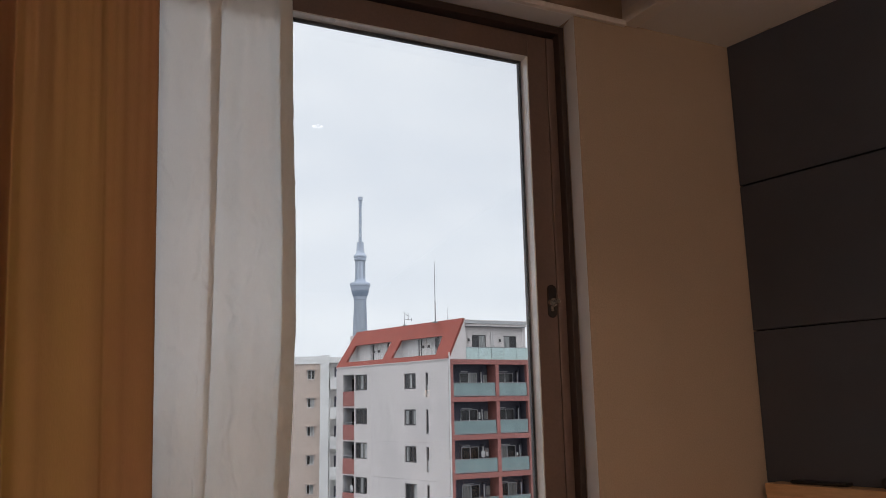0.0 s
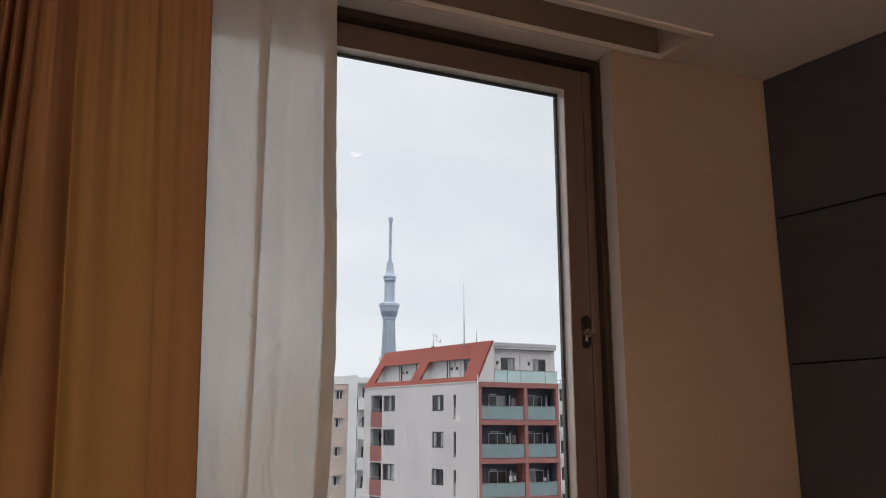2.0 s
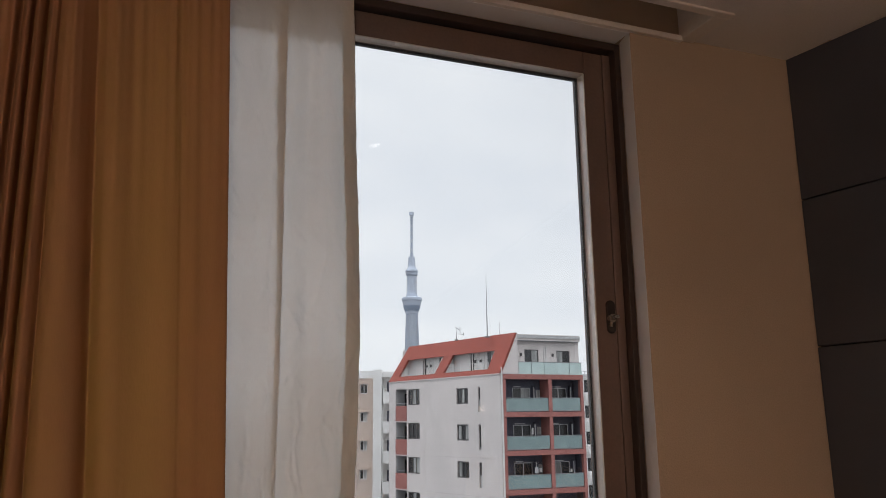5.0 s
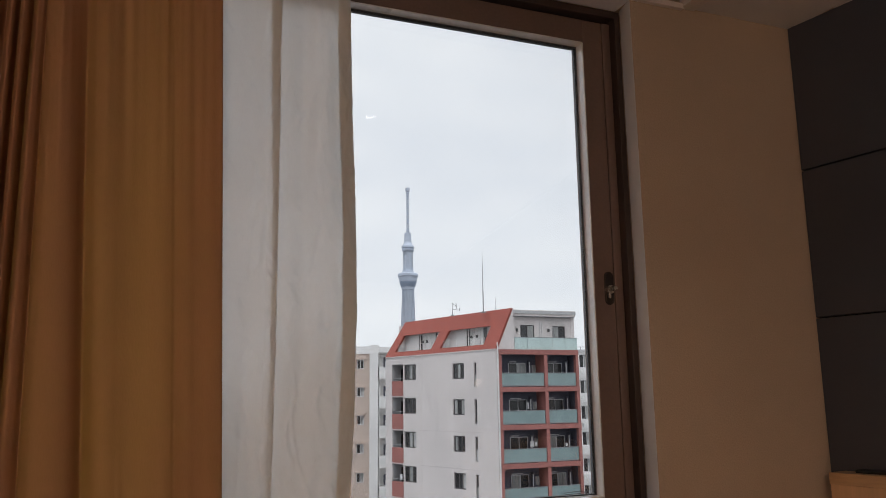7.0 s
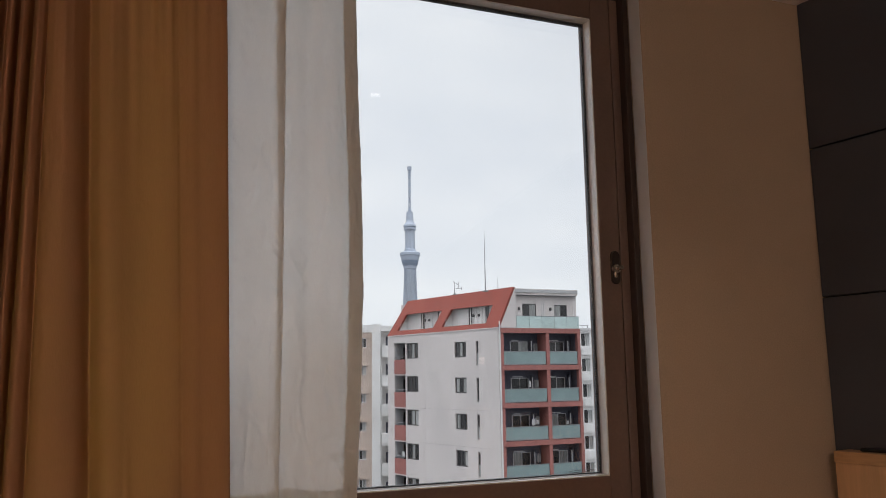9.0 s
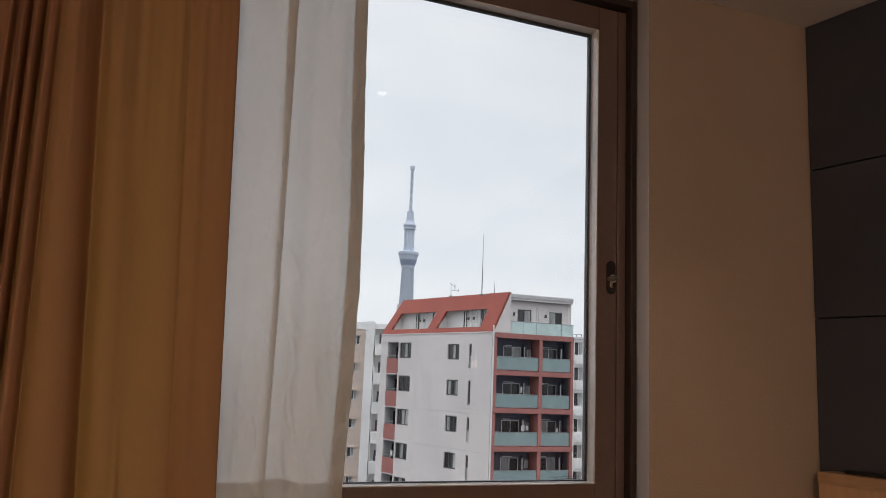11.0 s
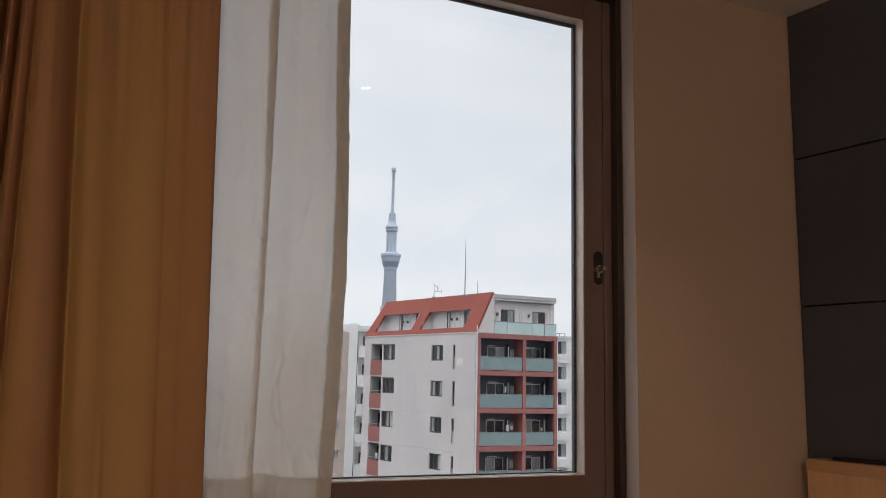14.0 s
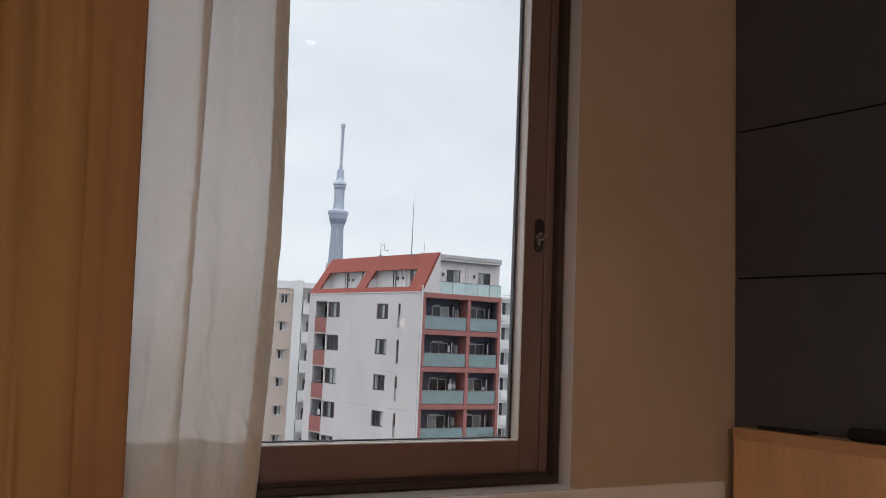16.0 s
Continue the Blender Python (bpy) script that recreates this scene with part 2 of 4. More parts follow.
M_TOWER_D = material("hazed_blue_grey_steel", (0.25, 0.30, 0.39), 0.7, vary=0.05, grain=0.05, blotch=0.02)
M_TOWER_L = material("hazed_pale_grey_steel", (0.55, 0.59, 0.65), 0.7, vary=0.05, grain=0.05, blotch=0.02)
M_METAL = material("grey_galvanised_metal", (0.30, 0.30, 0.31), 0.5, metal=0.6, vary=0.1)
M_GROUND = material("grey_city_ground", (0.13, 0.13, 0.132), 0.9, vary=0.3, grain=0.8, blotch=0.02)


# ---- mesh helpers ----
def add_box(bm, lo, hi, place=None, bevel=0.0):
    """A box between two corners; place maps local (a, b, c) to the world."""
    (x0, y0, z0), (x1, y1, z1) = lo, hi
    co = [(x, y, z) for x in (x0, x1) for y in (y0, y1) for z in (z0, z1)]
    v = [bm.verts.new(place(*c) if place else c) for c in co]
    f = [bm.faces.new([v[i] for i in q]) for q in ((0, 1, 3, 2), (4, 6, 7, 5), (0, 4, 5, 1), (2, 3, 7, 6), (0, 2, 6, 4), (1, 5, 7, 3))]
    bmesh.ops.recalc_face_normals(bm, faces=f)
    if bevel:
        e = list({e for q in f for e in q.edges})
        bmesh.ops.bevel(bm, geom=e, offset=bevel, segments=2, affect="EDGES", profile=0.5)
    return bm


def boxes(*items, place=None, bevel=0.0):
    bm = bmesh.new()
    for lo, hi in items:
        add_box(bm, lo, hi, place, bevel)
    return bm


def add_quad(bm, pts):
    return bm.faces.new([bm.verts.new(p) for p in pts])


def add_tube(bm, a, b, r0, r1=None, n=8):
    """A tapered round bar from a to b with closed ends."""
    r1 = r0 if r1 is None else r1
    a, b = Vector(a), Vector(b)
    turn = (b - a).to_track_quat("Z", "Y").to_matrix()
    rings = []
    for c, r in ((a, r0), (b, r1)):
        rings.append([bm.verts.new(c + turn @ Vector((r * math.cos(2 * math.pi * i / n), r * math.sin(2 * math.pi * i / n), 0))) for i in range(n)])
    for i in range(n):
        j = (i + 1) % n
        bm.faces.new((rings[0][i], rings[0][j], rings[1][j], rings[1][i]))
    bm.faces.new(rings[0][::-1])
    bm.faces.new(rings[1])
    return bm


def add_lathe(bm, centre, profile, n=24):
    """A turned body round a vertical axis: profile of (radius, height)."""
    cx, cy = centre
    rings = [[bm.verts.new((cx + r * math.cos(2 * math.pi * i / n), cy + r * math.sin(2 * math.pi * i / n), z)) for i in range(n)] for r, z in profile]
    for a, b in zip(rings, rings[1:]):
        for i in range(n):
            j = (i + 1) % n
            bm.faces.new((a[i], a[j], b[j], b[i]))
    bm.faces.new(rings[0][::-1])
    bm.faces.new(rings[-1])
    return bm


def to_mesh(name, bm, mat, base=(0, 0, 0), smooth=False):
    if base != (0, 0, 0):
        bmesh.ops.translate(bm, verts=bm.verts, vec=-Vector(base))
    me = bpy.data.meshes.new(name)
    bm.to_mesh(me)
    bm.free()
    me.materials.append(mat)
    if smooth:
        me.shade_smooth()
    return me


def thing(name, label, category, base=(0, 0, 0), group="", kind=""):
    """An Empty at the base of a thing made of parts."""
    ob = new(name)
    ob.location = base
    ob.empty_display_size = 0.1
    return tagged(ob, label, category, group, kind)


def base_of(ob):
    at = Vector(ob.location)
    while ob.parent:
        ob = ob.parent
        at += Vector(ob.location)
    return tuple(at)


def part(name, bm, mat, parent, label="", smooth=False):
    """One mesh under a thing or a part. The mesh comes in world places."""
    ob = new(name, to_mesh(name, bm, mat, base_of(parent), smooth))
    ob.parent = parent
    return tagged(ob, label)


def solid(name, bm, mat, label, category, group="", kind="", smooth=False):
    """A thing of one mesh."""
    return tagged(new(name, to_mesh(name, bm, mat, (0, 0, 0), smooth)), label, category, group, kind)


def holed_wall(u0, u1, z0, z1, holes, depth, place):
    """A slab in local (u, w, z), w from -depth to 0, with rectangular holes (u0, z0, u1, z1) right through and their reveals."""
    us = sorted({u0, u1, *(h[i] for h in holes for i in (0, 2) if u0 < h[i] < u1)})
    zs = sorted({z0, z1, *(h[i] for h in holes for i in (1, 3) if z0 < h[i] < z1)})
    nu, nz = len(us) - 1, len(zs) - 1

    def full(i, j):
        if not (0 <= i < nu and 0 <= j < nz):
            return False
        u, z = (us[i] + us[i + 1]) / 2, (zs[j] + zs[j + 1]) / 2
        return not any(h[0] < u < h[2] and h[1] < z < h[3] for h in holes)
    bm = bmesh.new()
    for i in range(nu):
        for j in range(nz):
            if not full(i, j):
                continue
            a, b, c, d = us[i], us[i + 1], zs[j], zs[j + 1]
            add_quad(bm, [place(*p) for p in ((a, 0, c), (b, 0, c), (b, 0, d), (a, 0, d))])
            add_quad(bm, [place(*p) for p in ((a, -depth, c), (a, -depth, d), (b, -depth, d), (b, -depth, c))])
            for di, dj, p in ((-1, 0, ((a, c), (a, d))), (1, 0, ((b, c), (b, d))), (0, -1, ((a, c), (b, c))), (0, 1, ((a, d), (b, d)))):
                if not full(i + di, j + dj):
                    (p0, q0), (p1, q1) = p
                    add_quad(bm, [place(p0, 0, q0), place(p1, 0, q1), place(p1, -depth, q1), place(p0, -depth, q0)])
    bmesh.ops.remove_doubles(bm, verts=bm.verts, dist=0.0005)
    bmesh.ops.recalc_face_normals(bm, faces=bm.faces)
    return bm


# ---- the room ----
Y_WALL, Y_OUT = 1.600, 1.86        # inner face of the window wall, and its outer face
X_R, X_L, Y_B = 1.791, -1.90, -3.2  # panel wall, opposite wall, back wall
Z_C = 2.325                         # ceiling
OX0, OX1, OZ0, OZ1 = 0.0, 1.292, 1.010, 2.318   # window opening

on_wall = lambda u, w, z: (u, Y_WALL - w, z)
solid("wall_window", holed_wall(X_L, X_R + 0.05, 0.0, 2.62, [(OX0, OZ0, OX1, OZ1)], Y_OUT - Y_WALL, on_wall), M_WALL,
      "beige wallpapered wall round the hotel window", "wall", kind="structure")
solid("wall_left", boxes(((X_L - 0.2, Y_B - 0.2, 0), (X_L, Y_OUT, 2.62))), M_PLAIN, "plain beige wall closing the room", "wall", kind="structure")
solid("wall_back", boxes(((X_L, Y_B - 0.2, 0), (2.9, Y_B, 2.62))), M_PLAIN, "plain beige wall closing the room", "wall", kind="structure")
solid("floor", boxes(((X_L - 0.2, Y_B - 0.2, -0.2), (2.9, Y_OUT, 0))), M_CARPET, "pale grey-brown carpeted floor", "floor", kind="structure")

# ceiling with the curtain pocket along the window
RX1, RY0 = 1.432, 1.462
solid("ceiling", boxes(((X_L, Y_B, Z_C), (2.9, RY0, 2.62)), ((RX1, RY0, Z_C), (X_R + 0.02, Y_WALL, 2.62)),
                       ((X_L, RY0, Z_C + 0.10), (RX1, Y_WALL, 2.62))), M_CEIL,
      "pale matt ceiling with a recessed curtain pocket", "ceiling", kind="structure")
solid("trim", boxes(((X_L, RY0 - 0.022, Z_C - 0.006), (RX1 + 0.042, RY0 + 0.002, Z_C + 0.03)), ((RX1 - 0.002, RY0 + 0.002, Z_C - 0.006), (RX1 + 0.042, Y_WALL - 0.002, Z_C + 0.03)), bevel=0.0015),
      M_TRIM, "thin painted trim round the curtain pocket", "ceiling trim", kind="structure")

solid("trim_wall", boxes(((X_L, Y_WALL - 0.013, Z_C - 0.011), (RX1 + 0.001, Y_WALL - 0.0005, Z_C + 0.004)), bevel=0.001), M_TRIM, "thin pale trim along the top of the window wall", "ceiling trim", kind="structure")

# window board that runs along the whole wall, with a rounded front edge
solid("window_sill", boxes(((X_L, 1.588, 0.88), (1.750, Y_WALL - 0.0005, OZ0)), ((OX0 + 0.001, Y_WALL - 0.0005, 0.99), (OX1 - 0.001, 1.668, OZ0 + 0.0005)), bevel=0.003), M_SILL,
      "off-white window board along the wall", "window sill", kind="structure")
solid("wall_lower", boxes(((X_L, 1.594, 0.0), (1.748, Y_WALL - 0.001, 0.8795))), M_SILL, "pale painted lower wall under the window board", "wall", kind="structure")
# white lining of the opening
T = 0.005
lining = thing("window_lining", "white lining boards of the window opening", "window lining", (0.2, 1.63, OZ0), kind="structure")
bm = bmesh.new()
plan = [(OX1 - 0.017, Y_WALL + 0.0004), (OX1 - 0.0035, 1.6635), (OX1, 1.6635), (OX1, Y_WALL + 0.0004)]
v = [bm.verts.new((*q, z)) for z in (OZ0 + 0.001, OZ1) for q in plan]
for q in ((0, 1, 2, 3), (4, 7, 6, 5), (0, 4, 5, 1), (1, 5, 6, 2), (2, 6, 7, 3), (3, 7, 4, 0)):
    bm.faces.new([v[i] for i in q])
bmesh.ops.recalc_face_normals(bm, faces=bm.faces)
part("side_board", bm, M_WHITE, lining, "splayed white side board")
solid("trim_corner", boxes(((OX1 - 0.017, Y_WALL - 0.002, OZ0 + 0.001), (OX1 + 0.004, Y_WALL + 0.0002, OZ1)), bevel=0.0008), M_WALL, "beige papered corner bead beside the window", "trim", kind="structure")
part("head_board", boxes(((OX0, Y_WALL - 0.001, OZ1 - T), (OX1 - 0.018, 1.6635, OZ1)), bevel=0.001), M_WHITE, lining)
part("side_board", boxes(((OX0, Y_WALL - 0.001, OZ0 + 0.001), (OX0 + T, 1.6635, OZ1 - T)), bevel=0.001), M_WHITE, lining)


# ---- window ----
def build_window():
    w = thing("window_1", "bronze aluminium window with one large pane", "window", (0.64, 1.7, OZ0), kind="structure")
    x0, x1, z0, z1 = OX0 + T, OX1 - T, OZ0 + 0.004, OZ1 - T
    part("frame_jamb", boxes(((x1 - 0.016, 1.664, z0), (x1, 1.80, z1)), bevel=0.0015), M_BRONZE_D, w, "dark bronze outer jamb")
    part("frame_jamb", boxes(((x0, 1.664, z0), (x0 + 0.016, 1.80, z1)), bevel=0.0015), M_BRONZE_D, w)
    part("frame_head", boxes(((x0 + 0.016, 1.664, z1 - 0.02), (x1 - 0.016, 1.80, z1)), bevel=0.0015), M_BRONZE_D, w, "dark bronze frame head")
    part("frame_track", boxes(((x0 + 0.016, 1.664, z0), (x1 - 0.016, 1.80, z0 + 0.016)), ((x0 + 0.016, 1.672, z0 + 0.016), (x1 - 0.016, 1.676, z0 + 0.024)), bevel=0.001), M_BRONZE_D, w, "dark bronze bottom track")

    def sash(a, b, yf):
        c, d = z0 + 0.021, z1 - 0.025          # bottom and top of the sash
        gl, e = yf + 0.032, b - 0.080            # glass plane, inner edge of the closing stile
        gz0, gz1 = 1.107, 2.226
        s = part("sash", boxes(((e, yf + 0.0015, c), (b - 0.0255, yf + 0.06, d)), bevel=0.0012), M_BRONZE, w, "sash of brown aluminium")
        part("stile", boxes(((b - 0.0235, yf, c), (b, yf + 0.055, d)), bevel=0.0015), M_BRONZE, s)
        part("stile", boxes(((a, yf, c), (a + 0.045, yf + 0.06, d)), bevel=0.0015), M_BRONZE, s)
        part("rail", boxes(((a + 0.045, yf + 0.0005, c), (e - 0.001, yf + 0.06, gz0)), bevel=0.0015), M_BRONZE, s, "brown bottom rail")
        part("rail", boxes(((a + 0.045, yf + 0.0005, gz1 + 0.002), (e - 0.001, yf + 0.06, d)), bevel=0.0015), M_BRONZE, s, "brown top rail")
        # rebate lining between the sash face and the pane; skylight on it is in its pale colour
        for lo, hi in (((e - 0.0025, yf + 0.003, gz0), (e - 0.0003, gl, gz1)), ((a + 0.0453, yf + 0.003, gz0), (a + 0.0475, gl, gz1)),
                       ((a + 0.0475, yf + 0.003, gz1), (e - 0.0025, gl, gz1 + 0.0018)), ((a + 0.0475, yf + 0.003, gz0 + 0.0003), (e - 0.0025, gl, gz0 + 0.0025))):
            part("rebate", boxes((lo, hi)), M_RETURN, s, "sash rebate beside the pane, coloured pale for skylight")
        g, gx0, gx1 = 0.013, a + 0.0475, e - 0.0025
        bead = boxes(((gx0, gl + 0.0025, gz0 + 0.0025), (gx0 + g, gl + 0.011, gz1)), ((gx1 - 0.006, gl + 0.0025, gz0 + 0.0025), (gx1, gl + 0.011, gz1)),
                     ((gx0 + g, gl + 0.0025, gz1 - 0.006), (gx1 - 0.006, gl + 0.011, gz1)), ((gx0 + g, gl + 0.0025, gz0 + 0.0025), (gx1 - 0.006, gl + 0.011, gz0 + 0.006)), bevel=0.001)
        part("glazing_bead", bead, M_BEAD, s, "dark rubber glazing bead")
        pane = part("pane", boxes(((gx0 + 0.002, gl + 0.001, gz0 + 0.004), (gx1 - 0.002, gl + 0.002, gz1 - 0.002))), M_GLASS, s, "glass pane tinted to dim the view")
        # casts no shadow, so undimmed skylight enters the room
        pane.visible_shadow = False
        return s
    front = sash(x0 + 0.018, x1 - 0.0165, 1.687)
    # thin wire catch lying in the bottom corner of the pane
    bm = bmesh.new()
    for p, q in (((1.100, 1.116), (1.156, 1.118)), ((1.100, 1.116), (1.095, 1.120)), ((1.095, 1.120), (1.132, 1.122)), ((1.132, 1.122), (1.160, 1.121))):
        add_tube(bm, (p[0], 1.712, p[1]), (q[0], 1.712, q[1]), 0.0008, n=6)
    part("wire_catch", bm, M_LOCK, front, "thin dark wire catch beside the pane")
    # crescent lock on the closing stile
    lx, ly, lz = 1.229, 1.688, 1.594
    bm = bmesh.new()
    rings = []
    for grow, yy in ((1.0, ly + 0.003), (1.0, ly - 0.003), (0.86, ly - 0.005)):
        rings.append([bm.verts.new((lx + 0.0125 * grow * math.cos(q * math.pi / 14), yy, lz + 0.028 * (1 if math.sin(q * math.pi / 14) >= 0 else -1) + 0.0125 * grow * math.sin(q * math.pi / 14)))
                      for q in range(28)])
    for r0, r1 in zip(rings, rings[1:]):
        for i in range(28):
            bm.faces.new((r0[i], r0[(i + 1) % 28], r1[(i + 1) % 28], r1[i]))
    bm.faces.new(rings[-1])
    bm.faces.new(rings[0][::-1])
    bmesh.ops.recalc_face_normals(bm, faces=bm.faces)
    plate = part("lock_plate", bm, M_LOCK, front, "dark oval lock plate")
    bm = bmesh.new()
    add_tube(bm, (lx - 0.001, ly - 0.011, lz - 0.004), (lx - 0.001, ly - 0.003, lz - 0.004), 0.0105, 0.0115, n=18)
    add_tube(bm, (lx + 0.003, ly - 0.022, lz - 0.002), (lx + 0.001, ly - 0.010, lz - 0.003), 0.0045, 0.0065, n=12)
    add_box(bm, (lx - 0.008, ly - 0.010, lz - 0.026), (lx + 0.001, ly - 0.004, lz - 0.010), bevel=0.0025)
    add_box(bm, (lx + 0.000, ly - 0.022, lz - 0.006), (lx + 0.012, ly - 0.015, lz + 0.003), bevel=0.0025)
    part("lock_lever", bm, M_LEVER, front, "worn metal crescent lock lever")
    return w


build_window()


# ---- curtains ----
def spline(points, n):
    """A smooth line through plan points, n steps a span."""
    p = [Vector((*q, 0)) for q in points]
    p = [2 * p[0] - p[1], *p, 2 * p[-1] - p[-2]]
    out = []
    for a, b, c, d in zip(p, p[1:], p[2:], p[3:]):
        for i in range(n):
            t = i / n
            out.append(0.5 * (2 * b + (c - a) * t + (2 * a - 5 * b + 4 * c - d) * t * t + (3 * b - a - 3 * c + d) * t ** 3))
    out.append(p[-2])
    return out


def hang(plan, z0, z1, nz, sway):
    """Cloth hung along a plan line; sway(z, q) shifts each point."""
    bm = bmesh.new()
    rows = []
    for j in range(nz + 1):
        f = j / nz
        z = z1 + (z0 - z1) * f
        row = []
        for q in plan:
            dx, dy, dz = sway(z, q)
            row.append(bm.verts.new((q.x + dx, q.y + dy, z + dz)))
        rows.append(row)
    for a, b in zip(rows, rows[1:]):
        for i in range(len(plan) - 1):
            bm.faces.new((a[i], a[i + 1], b[i + 1], b[i]))
    return bm


def sheer_sway(z, q):
    f = (2.40 - z) / 1.37
    x = 0.005 * noise.noise((q.x * 9, f * 2.2, 1.3)) * (0.3 + f)
    fold = 0.0062 * math.sin(q.x * 82 + 1.1 + 1.8 * noise.noise((q.x * 4, f * 1.5, 9.0)))
    y = fold + 0.011 * noise.noise((q.x * 9, f * 2.4, 5.1)) * (0.3 + f) + 0.0045 * noise.noise((q.x * 16 + f * 7, f * 9 - q.x * 12, 2.0)) + 0.0008 * noise.noise((q.x * 55 - f * 20, f * 34, 7.0))
    for k, (s, t) in enumerate(((7, 6), (-9, 8), (4, 11))):
        r = abs(noise.noise((q.x * 8 + f * s, f * t - q.x * s * 0.6, 11.0 + 5 * k)))
        y -= 0.0032 * max(0.0, 1 - r * 10) ** 1.5 * (0.2 + f)
    bow = 0.012 * math.sin(math.pi * min(1.0, (f - 0.36) / 0.64)) if f > 0.36 else -0.010 * (0.36 - f) / 0.36
    lift = f ** 6 * (0.016 * math.exp(-((q.x - 0.41) / 0.035) ** 2) - 0.006 * (q.x - 0.3) / 0.2)
    # the overlap in the middle narrows on the way down
    x += min(0.013, 0.032 * (f - 0.15)) * min(1.0, max(0.0, (q.y - 1.543) / 0.006)) * math.exp(-((q.x - 0.379) / 0.013) ** 2)
    return x + bow * min(1.0, max(0.0, (q.x - 0.38) / 0.14)), y, lift


SHEER_PLAN = [(0.205, 1.556), (0.192, 1.560), (0.205, 1.562), (0.238, 1.560), (0.285, 1.554), (0.315, 1.558), (0.345, 1.548), (0.366, 1.541), (0.377, 1.540), (0.374, 1.546), (0.362, 1.551),
              (0.359, 1.555), (0.375, 1.559), (0.40, 1.562), (0.425, 1.560), (0.45, 1.545), (0.468, 1.550), (0.484, 1.558),
              (0.500, 1.565), (0.516, 1.563), (0.5255, 1.557), (0.5275, 1.550), (0.521, 1.547), (0.508, 1.5465), (0.4985, 1.548)]
sheer = thing("sheer_curtain", "white translucent voile curtain drawn beside the window pane", "curtain", (0.35, 1.55, 1.03))
SHEER_PLAN = [(x + 0.018, y) for x, y in SHEER_PLAN]
part("cloth", hang(spline(SHEER_PLAN, 10), 1.027, 2.40, 210, sheer_sway), M_SHEER, sheer, smooth=True)
part("bottom_hem", hang([q + Vector((0, -0.0018, 0)) for q in spline(SHEER_PLAN, 10)], 1.029, 1.138, 8, sheer_sway), M_SHEER, sheer, "double-layered bottom hem", smooth=True)
EDGE = spline([(0.5155, 1.5525), (0.527, 1.5535), (0.539, 1.5525), (0.5425, 1.5505)], 4)
part("side_hem", hang([q + Vector((0, 0.001, 0)) for q in EDGE], 1.029, 2.40, 80, sheer_sway), M_SHEER, sheer, "thick folded side hem", smooth=True)

# ochre curtain: tight dark folds at its gathered side, then broad soft ones
DRAPE_PLAN = []
x, k = -1.05, 0
while x < -0.115:
    wide = 0.030 + 0.010 * math.sin(k * 2.3 + 0.4)
    DRAPE_PLAN += [(x, 1.508), (x + wide * 0.3, 1.496), (x + wide * 0.6, 1.489), (x + wide * 0.88, 1.500)]
    x += wide
    k += 1
DRAPE_PLAN = [q for q in DRAPE_PLAN if q[0] < -0.100]
DRAPE_PLAN += [(-0.094, 1.494), (-0.084, 1.490), (-0.079, 1.503), (-0.075, 1.505), (-0.072, 1.495), (-0.066, 1.488), (-0.061, 1.494), (-0.0585, 1.510), (-0.0555, 1.512), (-0.0525, 1.497),
               (-0.047, 1.489), (-0.0415, 1.495), (-0.039, 1.513), (-0.036, 1.514), (-0.033, 1.502), (-0.026, 1.495), (-0.017, 1.500), (-0.0115, 1.509), (-0.0085, 1.509), (-0.004, 1.500),
               (0.008, 1.489), (0.028, 1.484), (0.045, 1.489), (0.056, 1.498), (0.064, 1.511), (0.070, 1.516), (0.077, 1.509), (0.087, 1.497), (0.099, 1.4915), (0.113, 1.493),
               (0.126, 1.498), (0.142, 1.5025), (0.160, 1.504), (0.178, 1.502), (0.194, 1.4995), (0.206, 1.501), (0.213, 1.5045), (0.222, 1.501), (0.234, 1.498), (0.247, 1.5005),
               (0.258, 1.5005), (0.270, 1.498), (0.284, 1.4985), (0.291, 1.500), (0.293, 1.5035), (0.289, 1.506)]


def drape_sway(z, q):
    """Pleats crowd under the heading and fan out on the way down."""
    f = (2.40 - z) / 1.4
    a = noise.noise((q.x * 6, f * 1.4, 8.2))
    b = noise.noise((q.x * 11, f * 2.6, 3.3))
    c = noise.noise((q.x * 24, f * 5.0, 6.3))
    fan = min(1.0, max(0.0, (q.x + 0.03) / 0.08))
    lean = (1.57 - z) * fan * (0.048 - 0.06 * max(0.0, q.x - 0.06))
    top = max(0.0, min(1.0, (z - 1.55) / 0.6)) ** 1.3
    pleat = 0.0045 * top * math.sin(q.x * 165 + 1.2 * a) + 0.0022 * top * math.sin(q.x * 330 + 2.0)
    spike = 0.011 * max(0.0, (z - 1.72) / 0.5) * math.exp(-((q.x - 0.199) / 0.0045) ** 2) + 0.010 * max(0.0, (1.27 - z) / 0.25) * math.exp(-((q.x - 0.128) / 0.004) ** 2)
    deep = 1.25 + 0.35 * min(1.0, max(0.0, 2.36 - z) / 0.5)
    return 0.004 * a * (0.2 + f) + lean, 0.006 * b * (0.2 + f) + 0.0014 * c + pleat - spike + (q.y - 1.53) * (deep - 1), 0.0


drape = thing("drape_curtain", "ochre brown curtain hanging in soft vertical folds", "curtain", (-0.4, 1.5, 0.93))
part("cloth", hang(spline(DRAPE_PLAN, 6), 0.93, 2.40, 90, drape_sway), M_DRAPE, drape, smooth=True)

# ---- panel wall and headboard ----
def swing(ob):
    """The panelled wall stands 9.5 degrees out of square with the window wall: turn what belongs to it about the corner."""
    c = Matrix.Translation((X_R, Y_WALL, 0))
    ob.matrix_basis = c @ Matrix.Rotation(radians(9.5), 4, "Z") @ c.inverted() @ ob.matrix_basis
    return ob


